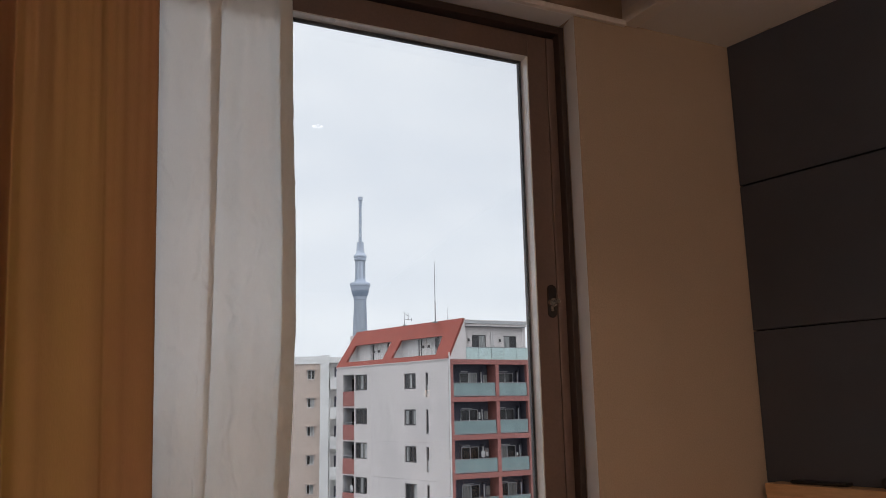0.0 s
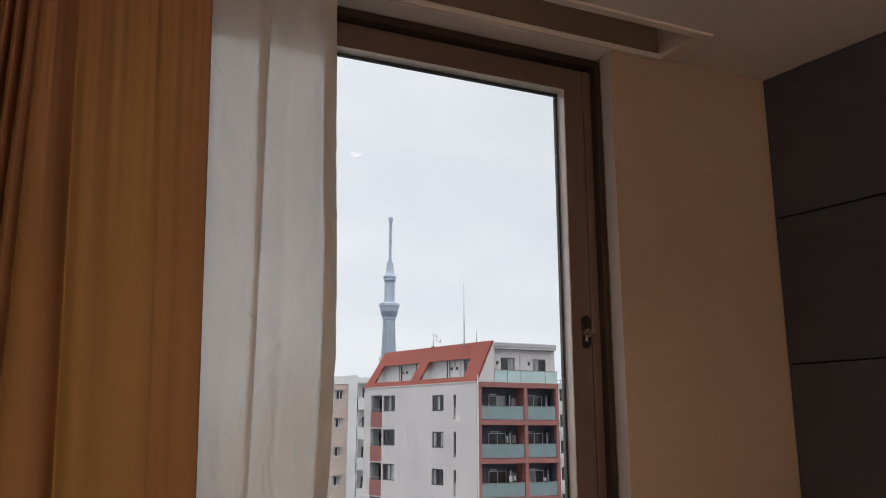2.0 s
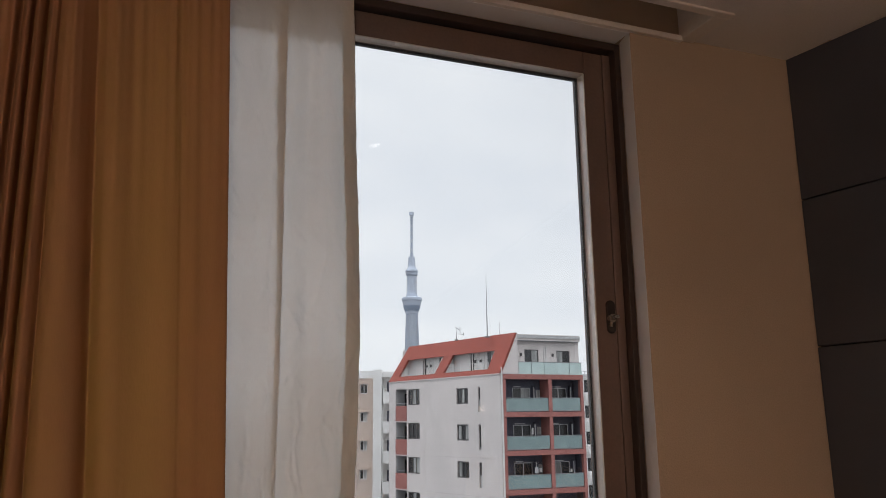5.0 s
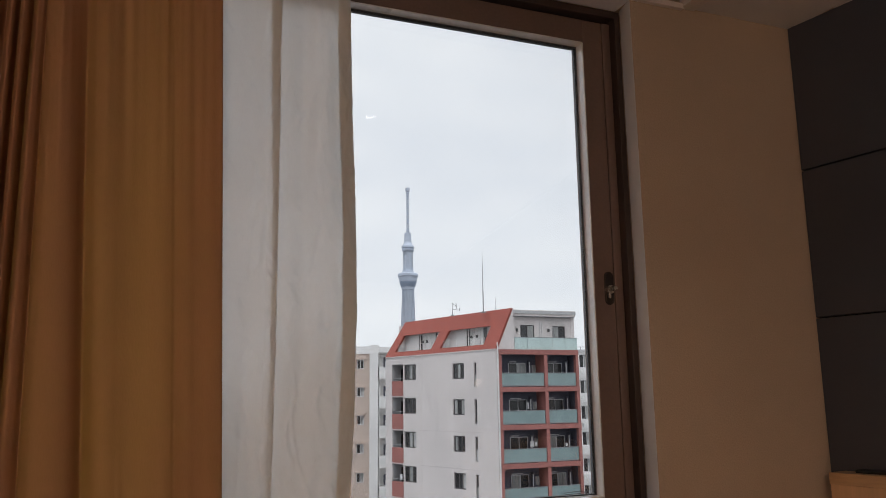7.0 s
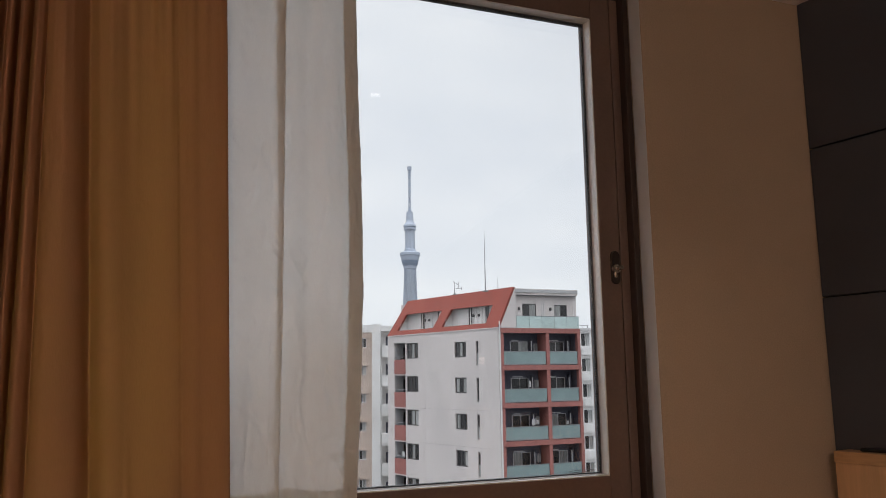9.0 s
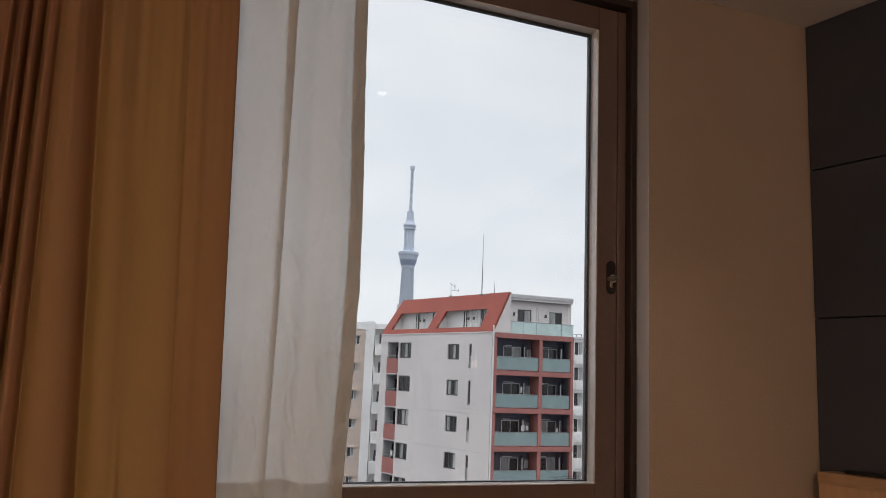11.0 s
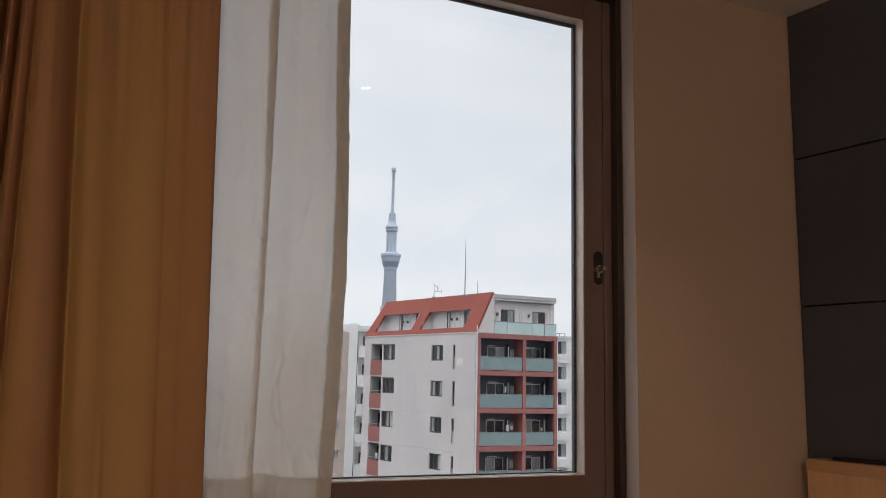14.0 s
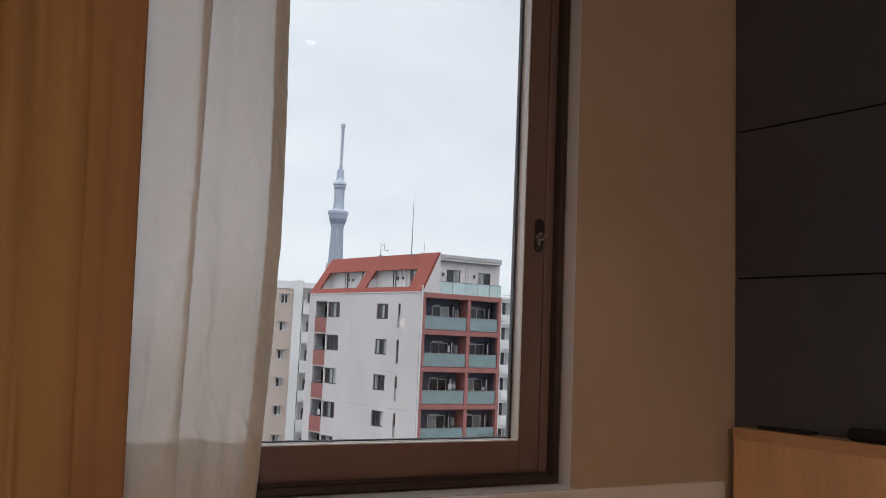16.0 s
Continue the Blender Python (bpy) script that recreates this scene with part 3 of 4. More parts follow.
swing(solid("wall_right", boxes(((X_R + 0.021, Y_B - 0.45, 0), (X_R + 0.2, Y_WALL + 0.2, 2.62))), M_PLAIN, "plain wall behind dark wall panels", "wall", kind="structure"))
panels = thing("wall_panelling", "charcoal leather-look wall panels with recessed horizontal joints", "wall panel", (X_R, 0, 0), kind="structure")
JOINTS = [1.10, 1.526, 1.918, 2.324]
for za, zb in zip([0.02] + JOINTS[:-1], JOINTS):
    for ya, yb in ((Y_B + 0.002, -1.4), (-1.4, 0.1), (0.1, Y_WALL - 0.002)):
        g = 0.0016
        part("panel", boxes(((X_R, ya + (0.001 if ya > -1 else 0), za + g), (X_R + 0.016, yb - 0.001, zb - (g if zb < 2.3 else 0.0))), bevel=0.002), M_PANEL, panels)
swing(solid("panel_backing", boxes(((X_R + 0.0165, Y_B + 0.001, 0.01), (X_R + 0.0195, Y_WALL - 0.001, Z_C - 0.001))), M_BLACK, "black backing board in the joints of the wall panels", "wall panel", kind="structure"))

swing(panels)
HB_X, HB_Y, HB_Z = 1.725, 1.560, 1.149
head = thing("headboard", "light oak veneer headboard with a narrow top ledge", "headboard", (1.765, 0.4, 0))
part("top_board", boxes(((HB_X, -1.5, HB_Z - 0.027), (X_R - 0.001, HB_Y, HB_Z)), bevel=0.0007), M_WOOD_EDGE, head, "oak top board with a solid front edge")
yy = HB_Y
while yy > -1.4:
    ny = yy - 0.62
    part("front_panel", boxes(((HB_X + 0.002, ny + 0.001, 0.02), (HB_X + 0.02, yy - 0.001, HB_Z - 0.0273)), bevel=0.0006), M_WOOD, head)
    yy = ny
part("end_panel", boxes(((HB_X + 0.0205, HB_Y - 0.02, 0.0), (X_R - 0.002, HB_Y - 0.002, HB_Z - 0.0285))), M_WOOD, head)

swing(head)

# dark flat things on the ledge
swing(solid("remote_control", boxes(((1.752, 1.372, HB_Z), (1.786, 1.510, HB_Z + 0.008)), bevel=0.003), M_BLACK, "slim black remote control lying on the oak ledge", "remote control"))
bm = boxes(((1.742, 1.04, HB_Z), (1.786, 1.290, HB_Z + 0.028)), bevel=0.011)
swing(solid("spectacle_case", bm, M_BLACK, "rounded black case lying on the oak ledge", "case", smooth=True))

# downlight and reading lamp behind the view, mirrored in the pane
down = thing("ceiling_downlight", "small round ceiling downlight with a bright lens", "ceiling light", (0.92, 0.795, Z_C))
bm = bmesh.new()
add_lathe(bm, (0.92, 0.795), [(0.030, Z_C + 0.0), (0.034, Z_C - 0.001), (0.034, Z_C - 0.004), (0.024, Z_C - 0.005), (0.022, Z_C - 0.002)], 24)
part("trim_ring", bm, M_WHITE, down, "white trim ring")
bm = bmesh.new()
add_lathe(bm, (0.92, 0.795), [(0.021, Z_C - 0.0055), (0.020, Z_C - 0.007), (0.012, Z_C - 0.008)], 24)
part("lens", bm, glow("warm_white_lens", (1.0, 0.93, 0.85), 3.5), down, "lit white lens")

bed = thing("bedside_lamp", "small wall reading lamp with two lit lenses", "wall lamp", (X_R, BEDSIDE[1], BEDSIDE[2]))
bm = boxes(((X_R - 0.03, BEDSIDE[1] - 0.06, BEDSIDE[2] - 0.03), (X_R - 0.001, BEDSIDE[1] + 0.06, BEDSIDE[2] + 0.03)), bevel=0.004)
part("back_plate", bm, M_CHROME, bed, "chrome back plate")
for dy in (-0.034, 0.034):
    bm = bmesh.new()
    add_tube(bm, (X_R - 0.03, BEDSIDE[1] + dy, BEDSIDE[2]), (BEDSIDE[0], BEDSIDE[1] + dy, BEDSIDE[2]), 0.018, 0.029, n=16)
    hd = part("head", bm, M_BRONZE_D, bed)
    bm = bmesh.new()
    add_tube(bm, (BEDSIDE[0], BEDSIDE[1] + dy, BEDSIDE[2]), (BEDSIDE[0] - 0.012, BEDSIDE[1] + dy, BEDSIDE[2]), 0.027, 0.018, n=16)
    part("lens", bm, glow("warm_lens", (1.0, 0.64, 0.42), 2.0), hd, "lit warm lens")

swing(bed)
# glowing globe added out of view to brighten the room
fill = thing("fill_globe", "unseen added fill globe on a thin cord", "pendant lamp", (FILL_GLOBE[0], FILL_GLOBE[1], FILL_GLOBE[2]))
bm = bmesh.new()
bmesh.ops.create_uvsphere(bm, u_segments=24, v_segments=14, radius=0.12, matrix=Matrix.Translation(FILL_GLOBE))
part("globe", bm, glow("fill_globe_glow", WARM, 66.0), fill, "glowing fill globe", smooth=True)
bm = bmesh.new()
add_tube(bm, (FILL_GLOBE[0], FILL_GLOBE[1], FILL_GLOBE[2] + 0.118), (FILL_GLOBE[0], FILL_GLOBE[1], Z_C - 0.02), 0.004, n=6)
add_tube(bm, (FILL_GLOBE[0], FILL_GLOBE[1], Z_C - 0.02), (FILL_GLOBE[0], FILL_GLOBE[1], Z_C), 0.05, n=20)
part("cord", bm, M_BLACK, fill, "thin black cord and rose")

# ---- outside ----
GROUND = -24.0
solid("ground", boxes(((-2500, -2500, GROUND - 1), (2500, 3500, GROUND))), M_GROUND, "grey city ground far below the window", "ground", kind="structure")


def plane_of(a, b, lift=-0.42):
    """Local (u, w, z) of a facade from plan point a to b: u along it, w outwards (to the right of the way), z raised by lift."""
    d = Vector((b[0] - a[0], b[1] - a[1]))
    length = d.length
    d /= length
    n = Vector((d.y, -d.x))
    return (lambda u, w, z: (a[0] + d.x * u + n.x * w, a[1] + d.y * u + n.y * w, z + lift)), length


def facade_window(parent, place, u0, z0, u1, z1, depth, frame_mat, halves=("dark", "dark"), bar=0.06):
    """A two-light window set back in its hole."""
    w = part("window", boxes(((u0, -depth - 0.06, z0), (u0 + bar, -depth, z1)), ((u1 - bar, -depth - 0.06, z0), (u1, -depth, z1)),
                             ((u0 + bar, -depth - 0.06, z0), (u1 - bar, -depth, z0 + bar)), ((u0 + bar, -depth - 0.06, z1 - bar), (u1 - bar, -depth, z1)), place=place), frame_mat, parent)
    n = len(halves)
    for i, h in enumerate(halves):
        a = u0 + bar + (u1 - u0 - 2 * bar) * i / n
        b = u0 + bar + (u1 - u0 - 2 * bar) * (i + 1) / n
        if n > 1 and i:
            part("mullion", boxes(((a - bar / 2, -depth - 0.055, z0 + bar), (a + bar / 2, -depth + 0.005, z1 - bar)), place=place), frame_mat, w)
        part("pane", boxes(((a, -depth - 0.045, z0 + bar), (b, -depth - 0.03, z1 - bar)), place=place), M_PALE if h == "pale" else M_PANE, w)
    return w


# main apartment block: long side, end side
PL, PC, PR = (23.08, 70.37), (27.38, 56.1), (34.73, 56.11)
STOREY, ROWS = 2.88, 10
long_side, LEN_A = plane_of(PL, PC)
end_side, LEN_B = plane_of(PC, PR)
rng = random.Random(4)


def build_block():
    b = thing("apartment_block", "white apartment block with a red mansard roof and red balcony frames", "apartment building", (29.0, 62.0, GROUND))
    # long side
    holes, joints = [], []
    for k in range(ROWS):
        dz = -STOREY * k
        holes += [(1.03, 1.93 + dz, 2.70, 4.71 + dz), (2.85, 3.28 + dz, 4.58, 4.64 + dz), (9.57, 3.21 + dz, 11.04, 4.47 + dz), (12.24, 2.55 + dz, 12.55, 4.45 + dz)]
        joints += [(4.8, 1.90 + dz, 14.0, 1.912 + dz)]
    holes = [h for h in holes if h[1] > GROUND + 1]
    part("long_wall", holed_wall(0, LEN_A, GROUND, 5.42, holes + joints, 0.12, long_side), M_RENDER, b, "white coated side wall")
    back_holes = [(h[0], h[1], h[2], h[3]) for h in holes]
    part("wall_core", holed_wall(0.02, LEN_A - 0.02, GROUND, 5.40, back_holes, 0.1, lambda u, w, z: long_side(u, w - 0.122, z)), M_RENDER_IN, b)
    for k in range(ROWS):
        dz = -STOREY * k
        if 1.93 + dz < GROUND + 1.5:
            continue
        hv = [("pale", "dark"), ("dark", "pale"), ("pale", "pale"), ("dark", "dark")]
        facade_window(b, long_side, 2.85, 3.28 + dz, 4.58, 4.64 + dz, 0.10, M_WFRAME, [("dark", "pale", "dark"), ("dark", "dark", "dark"), ("dark", "pale", "pale"), ("dark", "pale", "dark")][k % 4], 0.09)
        facade_window(b, long_side, 9.57, 3.21 + dz, 11.04, 4.47 + dz, 0.10, M_WFRAME, [("dark", "pale", "dark"), ("pale", "dark", "pale"), ("pale", "dark", "dark"), ("dark", "dark", "pale")][k % 4], 0.10)
        part("window", boxes(((12.24, -0.16, 2.55 + dz), (12.55, -0.10, 4.45 + dz)), place=long_side), M_PANE, b, "narrow slit window")
        part("pane", boxes(((12.27, -0.10, 2.58 + dz), (12.52, -0.09, (3.5 if k != 1 else 2.7) + dz)), place=long_side), M_PALE, b)
        part("window_frame", boxes(((12.24, -0.10, 3.5 + dz), (12.55, -0.06, 3.57 + dz)), place=long_side), M_WFRAME, b)
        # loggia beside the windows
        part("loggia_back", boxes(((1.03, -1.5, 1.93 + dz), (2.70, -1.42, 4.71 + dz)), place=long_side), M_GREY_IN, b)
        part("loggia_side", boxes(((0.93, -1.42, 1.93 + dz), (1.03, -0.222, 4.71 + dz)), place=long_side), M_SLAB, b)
        part("loggia_door", boxes(((1.03, -1.41, 1.98 + dz), (1.06, -0.98, 4.35 + dz)), place=long_side), M_PANE, b, "dark strip at the back of the loggia")
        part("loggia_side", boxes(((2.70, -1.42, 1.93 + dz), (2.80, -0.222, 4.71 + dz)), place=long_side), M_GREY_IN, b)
        part("loggia_floor", boxes(((1.03, -1.42, 1.89 + dz), (2.70, -0.222, 1.97 + dz)), place=long_side), M_SLAB, b)
        part("loggia_ceiling", boxes(((1.03, -1.42, 4.66 + dz), (2.70, -0.222, 4.75 + dz)), place=long_side), M_SLAB, b)
        part("parapet", boxes(((1.04, -0.10, 1.94 + dz), (2.72, 0.03, 3.24 + dz)), place=long_side), M_RED, b, "red painted loggia parapet")
        bm = bmesh.new()
        add_tube(bm, long_side(1.04, -0.05, 3.46 + dz), long_side(2.69, -0.05, 3.46 + dz), 0.025, n=6)
        for u in (1.2, 1.75, 2.3):
            add_tube(bm, long_side(u, -0.05, 3.22 + dz), long_side(u, -0.05, 3.46 + dz), 0.018, n=6)
        part("rail", bm, M_METAL, b)
    # washing hung out here and there
    for u, w, z, wide, tall in ((1.9, -0.2, 3.35 - 3 * STOREY, 0.35, 0.5), (2.4, -0.25, 3.3 - 3 * STOREY, 0.25, 0.4)):
        bm = boxes(((u, w - 0.03, z), (u + wide, w, z + tall)), place=long_side)
        part("washing", bm, M_WFRAME_W, b, "white washing")
    for u, z, wide, tall in ((3.05, 3.6 - 2 * STOREY, 0.3, 0.45), (3.45, 3.7 - 2 * STOREY, 0.2, 0.3), (2.9, 3.65 - STOREY, 0.15, 0.5), (6.2, 3.6 - 2 * STOREY, 0.18, 0.25)):
        part("washing", boxes(((u, -0.62, z), (u + wide, -0.58, z + tall)), place=end_side), M_WFRAME_W, b, "white washing")
    # end side: red frame, balconies with frosted panels
    C1, C2, C3 = 4.21, 4.50, 7.10
    part("end_wall_strip", boxes(((0.0, -1.5, GROUND), (0.22, -0.02, 5.42)), place=end_side), M_RENDER, b)
    for a, c in ((0.22, 0.46), (C1, C2), (C3, LEN_B)):
        part("column", boxes(((a, -0.35, GROUND), (c, 0.0, 4.98)), place=end_side), M_RED, b, "red painted column")
    part("partition", boxes(((C1 + 0.02, -1.5, GROUND), (C2 - 0.02, -0.352, 4.98)), place=end_side), M_RED, b)
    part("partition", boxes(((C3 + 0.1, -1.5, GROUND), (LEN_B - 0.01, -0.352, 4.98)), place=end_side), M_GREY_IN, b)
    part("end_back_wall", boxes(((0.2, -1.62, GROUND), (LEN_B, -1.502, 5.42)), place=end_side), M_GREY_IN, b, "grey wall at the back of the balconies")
    for k in range(ROWS):
        top = 5.36 - STOREY * k
        part("beam", boxes(((0.215, -0.36, top - 0.38), (LEN_B + 0.01, 0.03, top)), place=end_side), M_RED, b, "red painted beam")
        part("slab", boxes(((0.22, -1.50, top - 0.34), (LEN_B - 0.01, -0.362, top - 0.12)), place=end_side), M_SLAB, b)
        if top - 2.9 < GROUND:
            continue
        for s, (a, c) in enumerate(((0.47, C1 - 0.02), (C2 + 0.02, C3 - 0.02))):
            zf, zt = top - 2.84, top - 1.84
            part("balcony_panel", boxes(((a + 0.008, -0.12, zf), (c - 0.008, -0.085, zt)), place=end_side), M_FROST, b, "frosted green balcony glass")
            part("kick_strip", boxes(((a, -0.13, zf - 0.001), (c, -0.075, zf + 0.07)), place=end_side), M_METAL, b)
            part("handrail", boxes(((a, -0.14, zt), (c, -0.06, zt + 0.05)), place=end_side), M_METAL, b)
            # glazed door behind
            u0 = a + (1.25 if s == 0 else 0.55)
            facade_window(b, lambda u, w, z: end_side(u, w - 1.40, z), u0, top - 2.78, u0 + 1.55, top - 0.98, 0.0, M_WFRAME_W,
                          [("dark", "pale"), ("dark", "dark"), ("dark", "dark"), ("pale", "dark")][(k + s) % 4], 0.05)
            part("laundry_pole", boxes(((u0 + 1.62, -0.95, top - 2.7), (u0 + 1.69, -0.88, top - 0.95)), place=end_side), M_WFRAME_W, b, "white upright laundry pole")
            part("lintel", boxes(((u0 + 0.1, -1.40, top - 0.93), (u0 + (1.0 if (k + s) % 2 else 0.7), -1.32, top - 0.86)), place=end_side), M_WFRAME_W, b)
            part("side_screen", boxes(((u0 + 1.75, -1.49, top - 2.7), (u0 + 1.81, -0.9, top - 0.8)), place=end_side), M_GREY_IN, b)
            # outdoor unit of an air conditioner, and a bright meter box
            part("air_conditioner", boxes(((u0 + 1.95, -1.40, top - 1.75), (u0 + 2.3, -1.1, top - 1.15)) if s == 0 else ((u0 - 0.35, -1.40, top - 2.7), (u0 - 0.02, -1.0, top - 2.05)), place=end_side), M_PALE, b)
            if rng.random() < 0.7:
                bm = bmesh.new()
                uu = a + 0.25
                add_box(bm, (uu, -1.30, top - 1.75), (uu + 0.14, -1.2, top - 1.5), end_side)
                add_box(bm, (uu + 0.02, -1.30, top - 1.4), (uu + 0.12, -1.2, top - 1.25), end_side)
                part("wall_lamp", bm, M_WFRAME_W, b)
    bm = bmesh.new()
    add_tube(bm, end_side(0.10, 0.06, GROUND), end_side(0.10, 0.06, 5.9), 0.055, n=8)
    part("downpipe", bm, M_OFFWHITE, b, "white downpipe on the corner")
    # mansard roof: slope over the long side, leaning back along the end side
    TOP, INSET = 8.60, 1.43

    def slope(u, w, z):
        x, y, zz = long_side(u, w, z)
        return (x + INSET * (z - 5.42) / (TOP - 5.42), y, zz)
    zb, zt = 5.82, 7.30
    d1, d2 = (1.25, 6.55), (7.70, 13.32)

    def strip(a0, a1, b1, b0, z0, z1):
        """A slab of roof from (a0..a1) at z0 to (b0..b1) at z1."""
        bm = bmesh.new()
        c = [(a0, z0), (a1, z0), (b1, z1), (b0, z1)]
        v = [bm.verts.new(slope(u, w, z)) for w in (0.06, -0.16) for u, z in c]
        for q in ((0, 1, 2, 3), (7, 6, 5, 4), (0, 4, 5, 1), (1, 5, 6, 2), (2, 6, 7, 3), (3, 7, 4, 0)):
            bm.faces.new([v[i] for i in q])
        bmesh.ops.recalc_face_normals(bm, faces=bm.faces)
        return bm
    E = LEN_A + 0.02
    roof = part("roof", strip(-0.02, E, E, 0.10, 5.42, zb), M_ROOFRED, b, "brick red sloping roof")
    part("roof_band", strip(0.53, E, E, 0.90, zt, TOP), M_ROOFRED, roof)
    part("roof_band", strip(0.10, d1[0], d1[0] + 0.33, 0.53, zb, zt), M_ROOFRED, roof)
    part("roof_band", strip(d1[1] - 0.02, d2[0], d2[0] + 0.33, d1[1] + 0.25, zb, zt), M_ROOFRED, roof)
    part("roof_band", strip(d2[1], E, E, d2[1], zb, zt), M_ROOFRED, roof)
    part("eave", boxes(((-0.02, 0.02, 5.34), (LEN_A + 0.02, 0.06, 5.42)), place=long_side), M_RENDER, roof, "pale eave gutter")
    # roof terrace behind the slope openings
    for (a, c), doors in ((d1, ((2.1, 2.75), (4.5, 5.05))), (d2, ((2.2, 2.8), (4.3, 4.9)))):
        part("terrace_back", boxes(((a - 0.3, -1.45, 5.42), (c + 0.5, -1.32, 7.9)), place=long_side), M_OFFWHITE, b, "white terrace wall")
        for u in (a - 0.1, c):
            part("terrace_cheek", boxes(((u, -1.32, 5.44), (u + 0.1, -1.0, 7.4)), place=long_side), M_OFFWHITE, b)
            bm = bmesh.new()
            v = [bm.verts.new(p) for p in [long_side(q, w, z) for q in (u, u + 0.1) for w, z in ((-0.22, 5.5), (-1.0, 5.5), (-1.0, 7.2), (-0.94, 7.2))]]
            for q in ((0, 1, 2, 3), (7, 6, 5, 4), (0, 4, 5, 1), (1, 5, 6, 2), (2, 6, 7, 3), (3, 7, 4, 0)):
                bm.faces.new([v[i] for i in q])
            bmesh.ops.recalc_face_normals(bm, faces=bm.faces)
            part("terrace_cheek", bm, M_OFFWHITE, b)
        part("terrace_floor", boxes(((a - 0.3, -1.32, 5.43), (c + 0.3, -0.2, 5.52)), place=long_side), M_SLAB, b)
        for i, (p, q) in enumerate(doors):
            facade_window(b, lambda u, w, z: long_side(u, w - 1.28, z), a + p, 5.6, a + q, 7.35, -0.02, M_WFRAME_W, ("dark",), 0.07)
        for u in (a + 0.44 * (c - a), a + 0.57 * (c - a), a + 0.69 * (c - a)):
            part("pipe", boxes(((u, -1.318, 5.52), (u + 0.09, -1.23, 7.6)), place=long_side), M_OFFWHITE, b, "slim white downpipe")
        for u in (a + 0.5 * (c - a), a + 0.62 * (c - a)):
            part("wall_lamp", boxes(((u, -1.32, 6.5), (u + 0.15, -1.2, 6.75)), place=long_side), M_WFRAME, b)
        bm = bmesh.new()
        nn = 9
        for i in range(nn + 1):
            u = a + 0.32 + (c - a - 0.4) * i / nn
            add_tube(bm, long_side(u, -0.32, 5.55), long_side(u, -0.32, 6.40), 0.017, n=5)
        add_tube(bm, long_side(a + 0.32, -0.32, 6.41), long_side(c - 0.08, -0.32, 6.41), 0.016, n=6)
        part("railing", bm, M_WFRAME_W, b, "thin white terrace railing")
    # penthouse end wall with its slanted edge, roof top and parapet
    bm = bmesh.new()
    v = [bm.verts.new(end_side(u, w, z)) for w in (-0.05, -0.25) for u, z in [(0.03, 5.42), (1.62, 5.42), (1.62, 8.56), (INSET + 0.02, 8.56)]]
    for q in ((0, 1, 2, 3), (7, 6, 5, 4), (0, 4, 5, 1), (1, 5, 6, 2), (2, 6, 7, 3), (3, 7, 4, 0)):
        bm.faces.new([v[i] for i in q])
    bmesh.ops.recalc_face_normals(bm, faces=bm.faces)
    part("gable", bm, M_RENDER, b, "white gable beside the red slope")
    back = lambda u, w, z: end_side(u, w - 0.45, z)
    part("penthouse_wall", holed_wall(1.58, LEN_B, 5.42, 8.45, [(2.40, 5.5, 3.66, 7.34), (5.30, 5.5, 6.50, 7.30)], 0.15, back), M_RENDER, b, "white top floor wall")
    facade_window(b, back, 2.40, 5.5, 3.66, 7.34, 0.06, M_WFRAME, ("dark", "pale"), 0.06)
    facade_window(b, back, 5.30, 5.5, 6.50, 7.30, 0.06, M_WFRAME, ("pale", "dark"), 0.06)
    part("roof_edge", boxes(((1.45, -0.75, 8.46), (LEN_B + 0.01, -0.2, 8.52)), place=end_side), M_RENDER, b, "white roof edge")
    part("fascia", boxes(((1.46, -0.24, 8.04), (LEN_B + 0.005, -0.19, 8.459)), place=end_side), M_RENDER, b, "white roof fascia")
    part("canopy", boxes(((1.63, -0.45, 8.02), (LEN_B - 0.2, -0.05, 8.08)), place=end_side), M_RENDER, b, "thin white awning slab")
    # added dark strip draws the shadow line under the awning slab
    part("canopy_shade_strip", boxes(((1.63, -0.42, 7.97), (LEN_B - 0.22, -0.10, 8.018)), place=end_side), M_METAL, b, "dark strip for the shadow line under the awning")
    nn = 5
    for i in range(nn):
        a, c = 1.64 + (LEN_B - 1.66) * i / nn, 1.64 + (LEN_B - 1.66) * (i + 1) / nn
        part("balcony_panel", boxes(((a + 0.02, -0.08, 5.38), (c - 0.02, -0.045, 6.30)), place=end_side), M_FROST_TOP, b, "pale frosted balcony glass")
    part("handrail", boxes(((1.63, -0.11, 6.30), (LEN_B - 0.02, -0.03, 6.35)), place=end_side), M_METAL, b)
    part("deck", boxes(((0.25, -1.6, 5.365), (LEN_B, -0.05, 5.415)), place=end_side), M_SLAB, b)
    for u in (2.0, 4.85):
        part("wall_lamp", boxes(((u, -0.45, 6.8), (u + 0.14, -0.33, 7.05)), place=end_side), M_WFRAME, b)
    for u in (4.1, 4.3):
        part("pipe", boxes(((u, -0.45, 5.5), (u + 0.05, -0.40, 7.6)), place=end_side), M_WFRAME_W, b)
    # roof deck and the hidden sides
    a0, a1 = slope(0.95, -0.17, TOP), slope(LEN_A, -0.17, TOP)
    r0 = (PL[0] + PR[0] - PC[0], PL[1] + PR[1] - PC[1])
    bm = bmesh.new()
    lo = [(*a0[:2],), (*a1[:2],), (PR[0] - 0.02, PR[1] + 0.1), r0]
    v = [bm.verts.new((*p, z)) for z in (7.78, 8.03) for p in lo]
    for q in ((0, 1, 2, 3), (4, 7, 6, 5), (0, 4, 5, 1), (1, 5, 6, 2), (2, 6, 7, 3), (3, 7, 4, 0)):
        bm.faces.new([v[i] for i in q])
    bmesh.ops.recalc_face_normals(bm, faces=bm.faces)
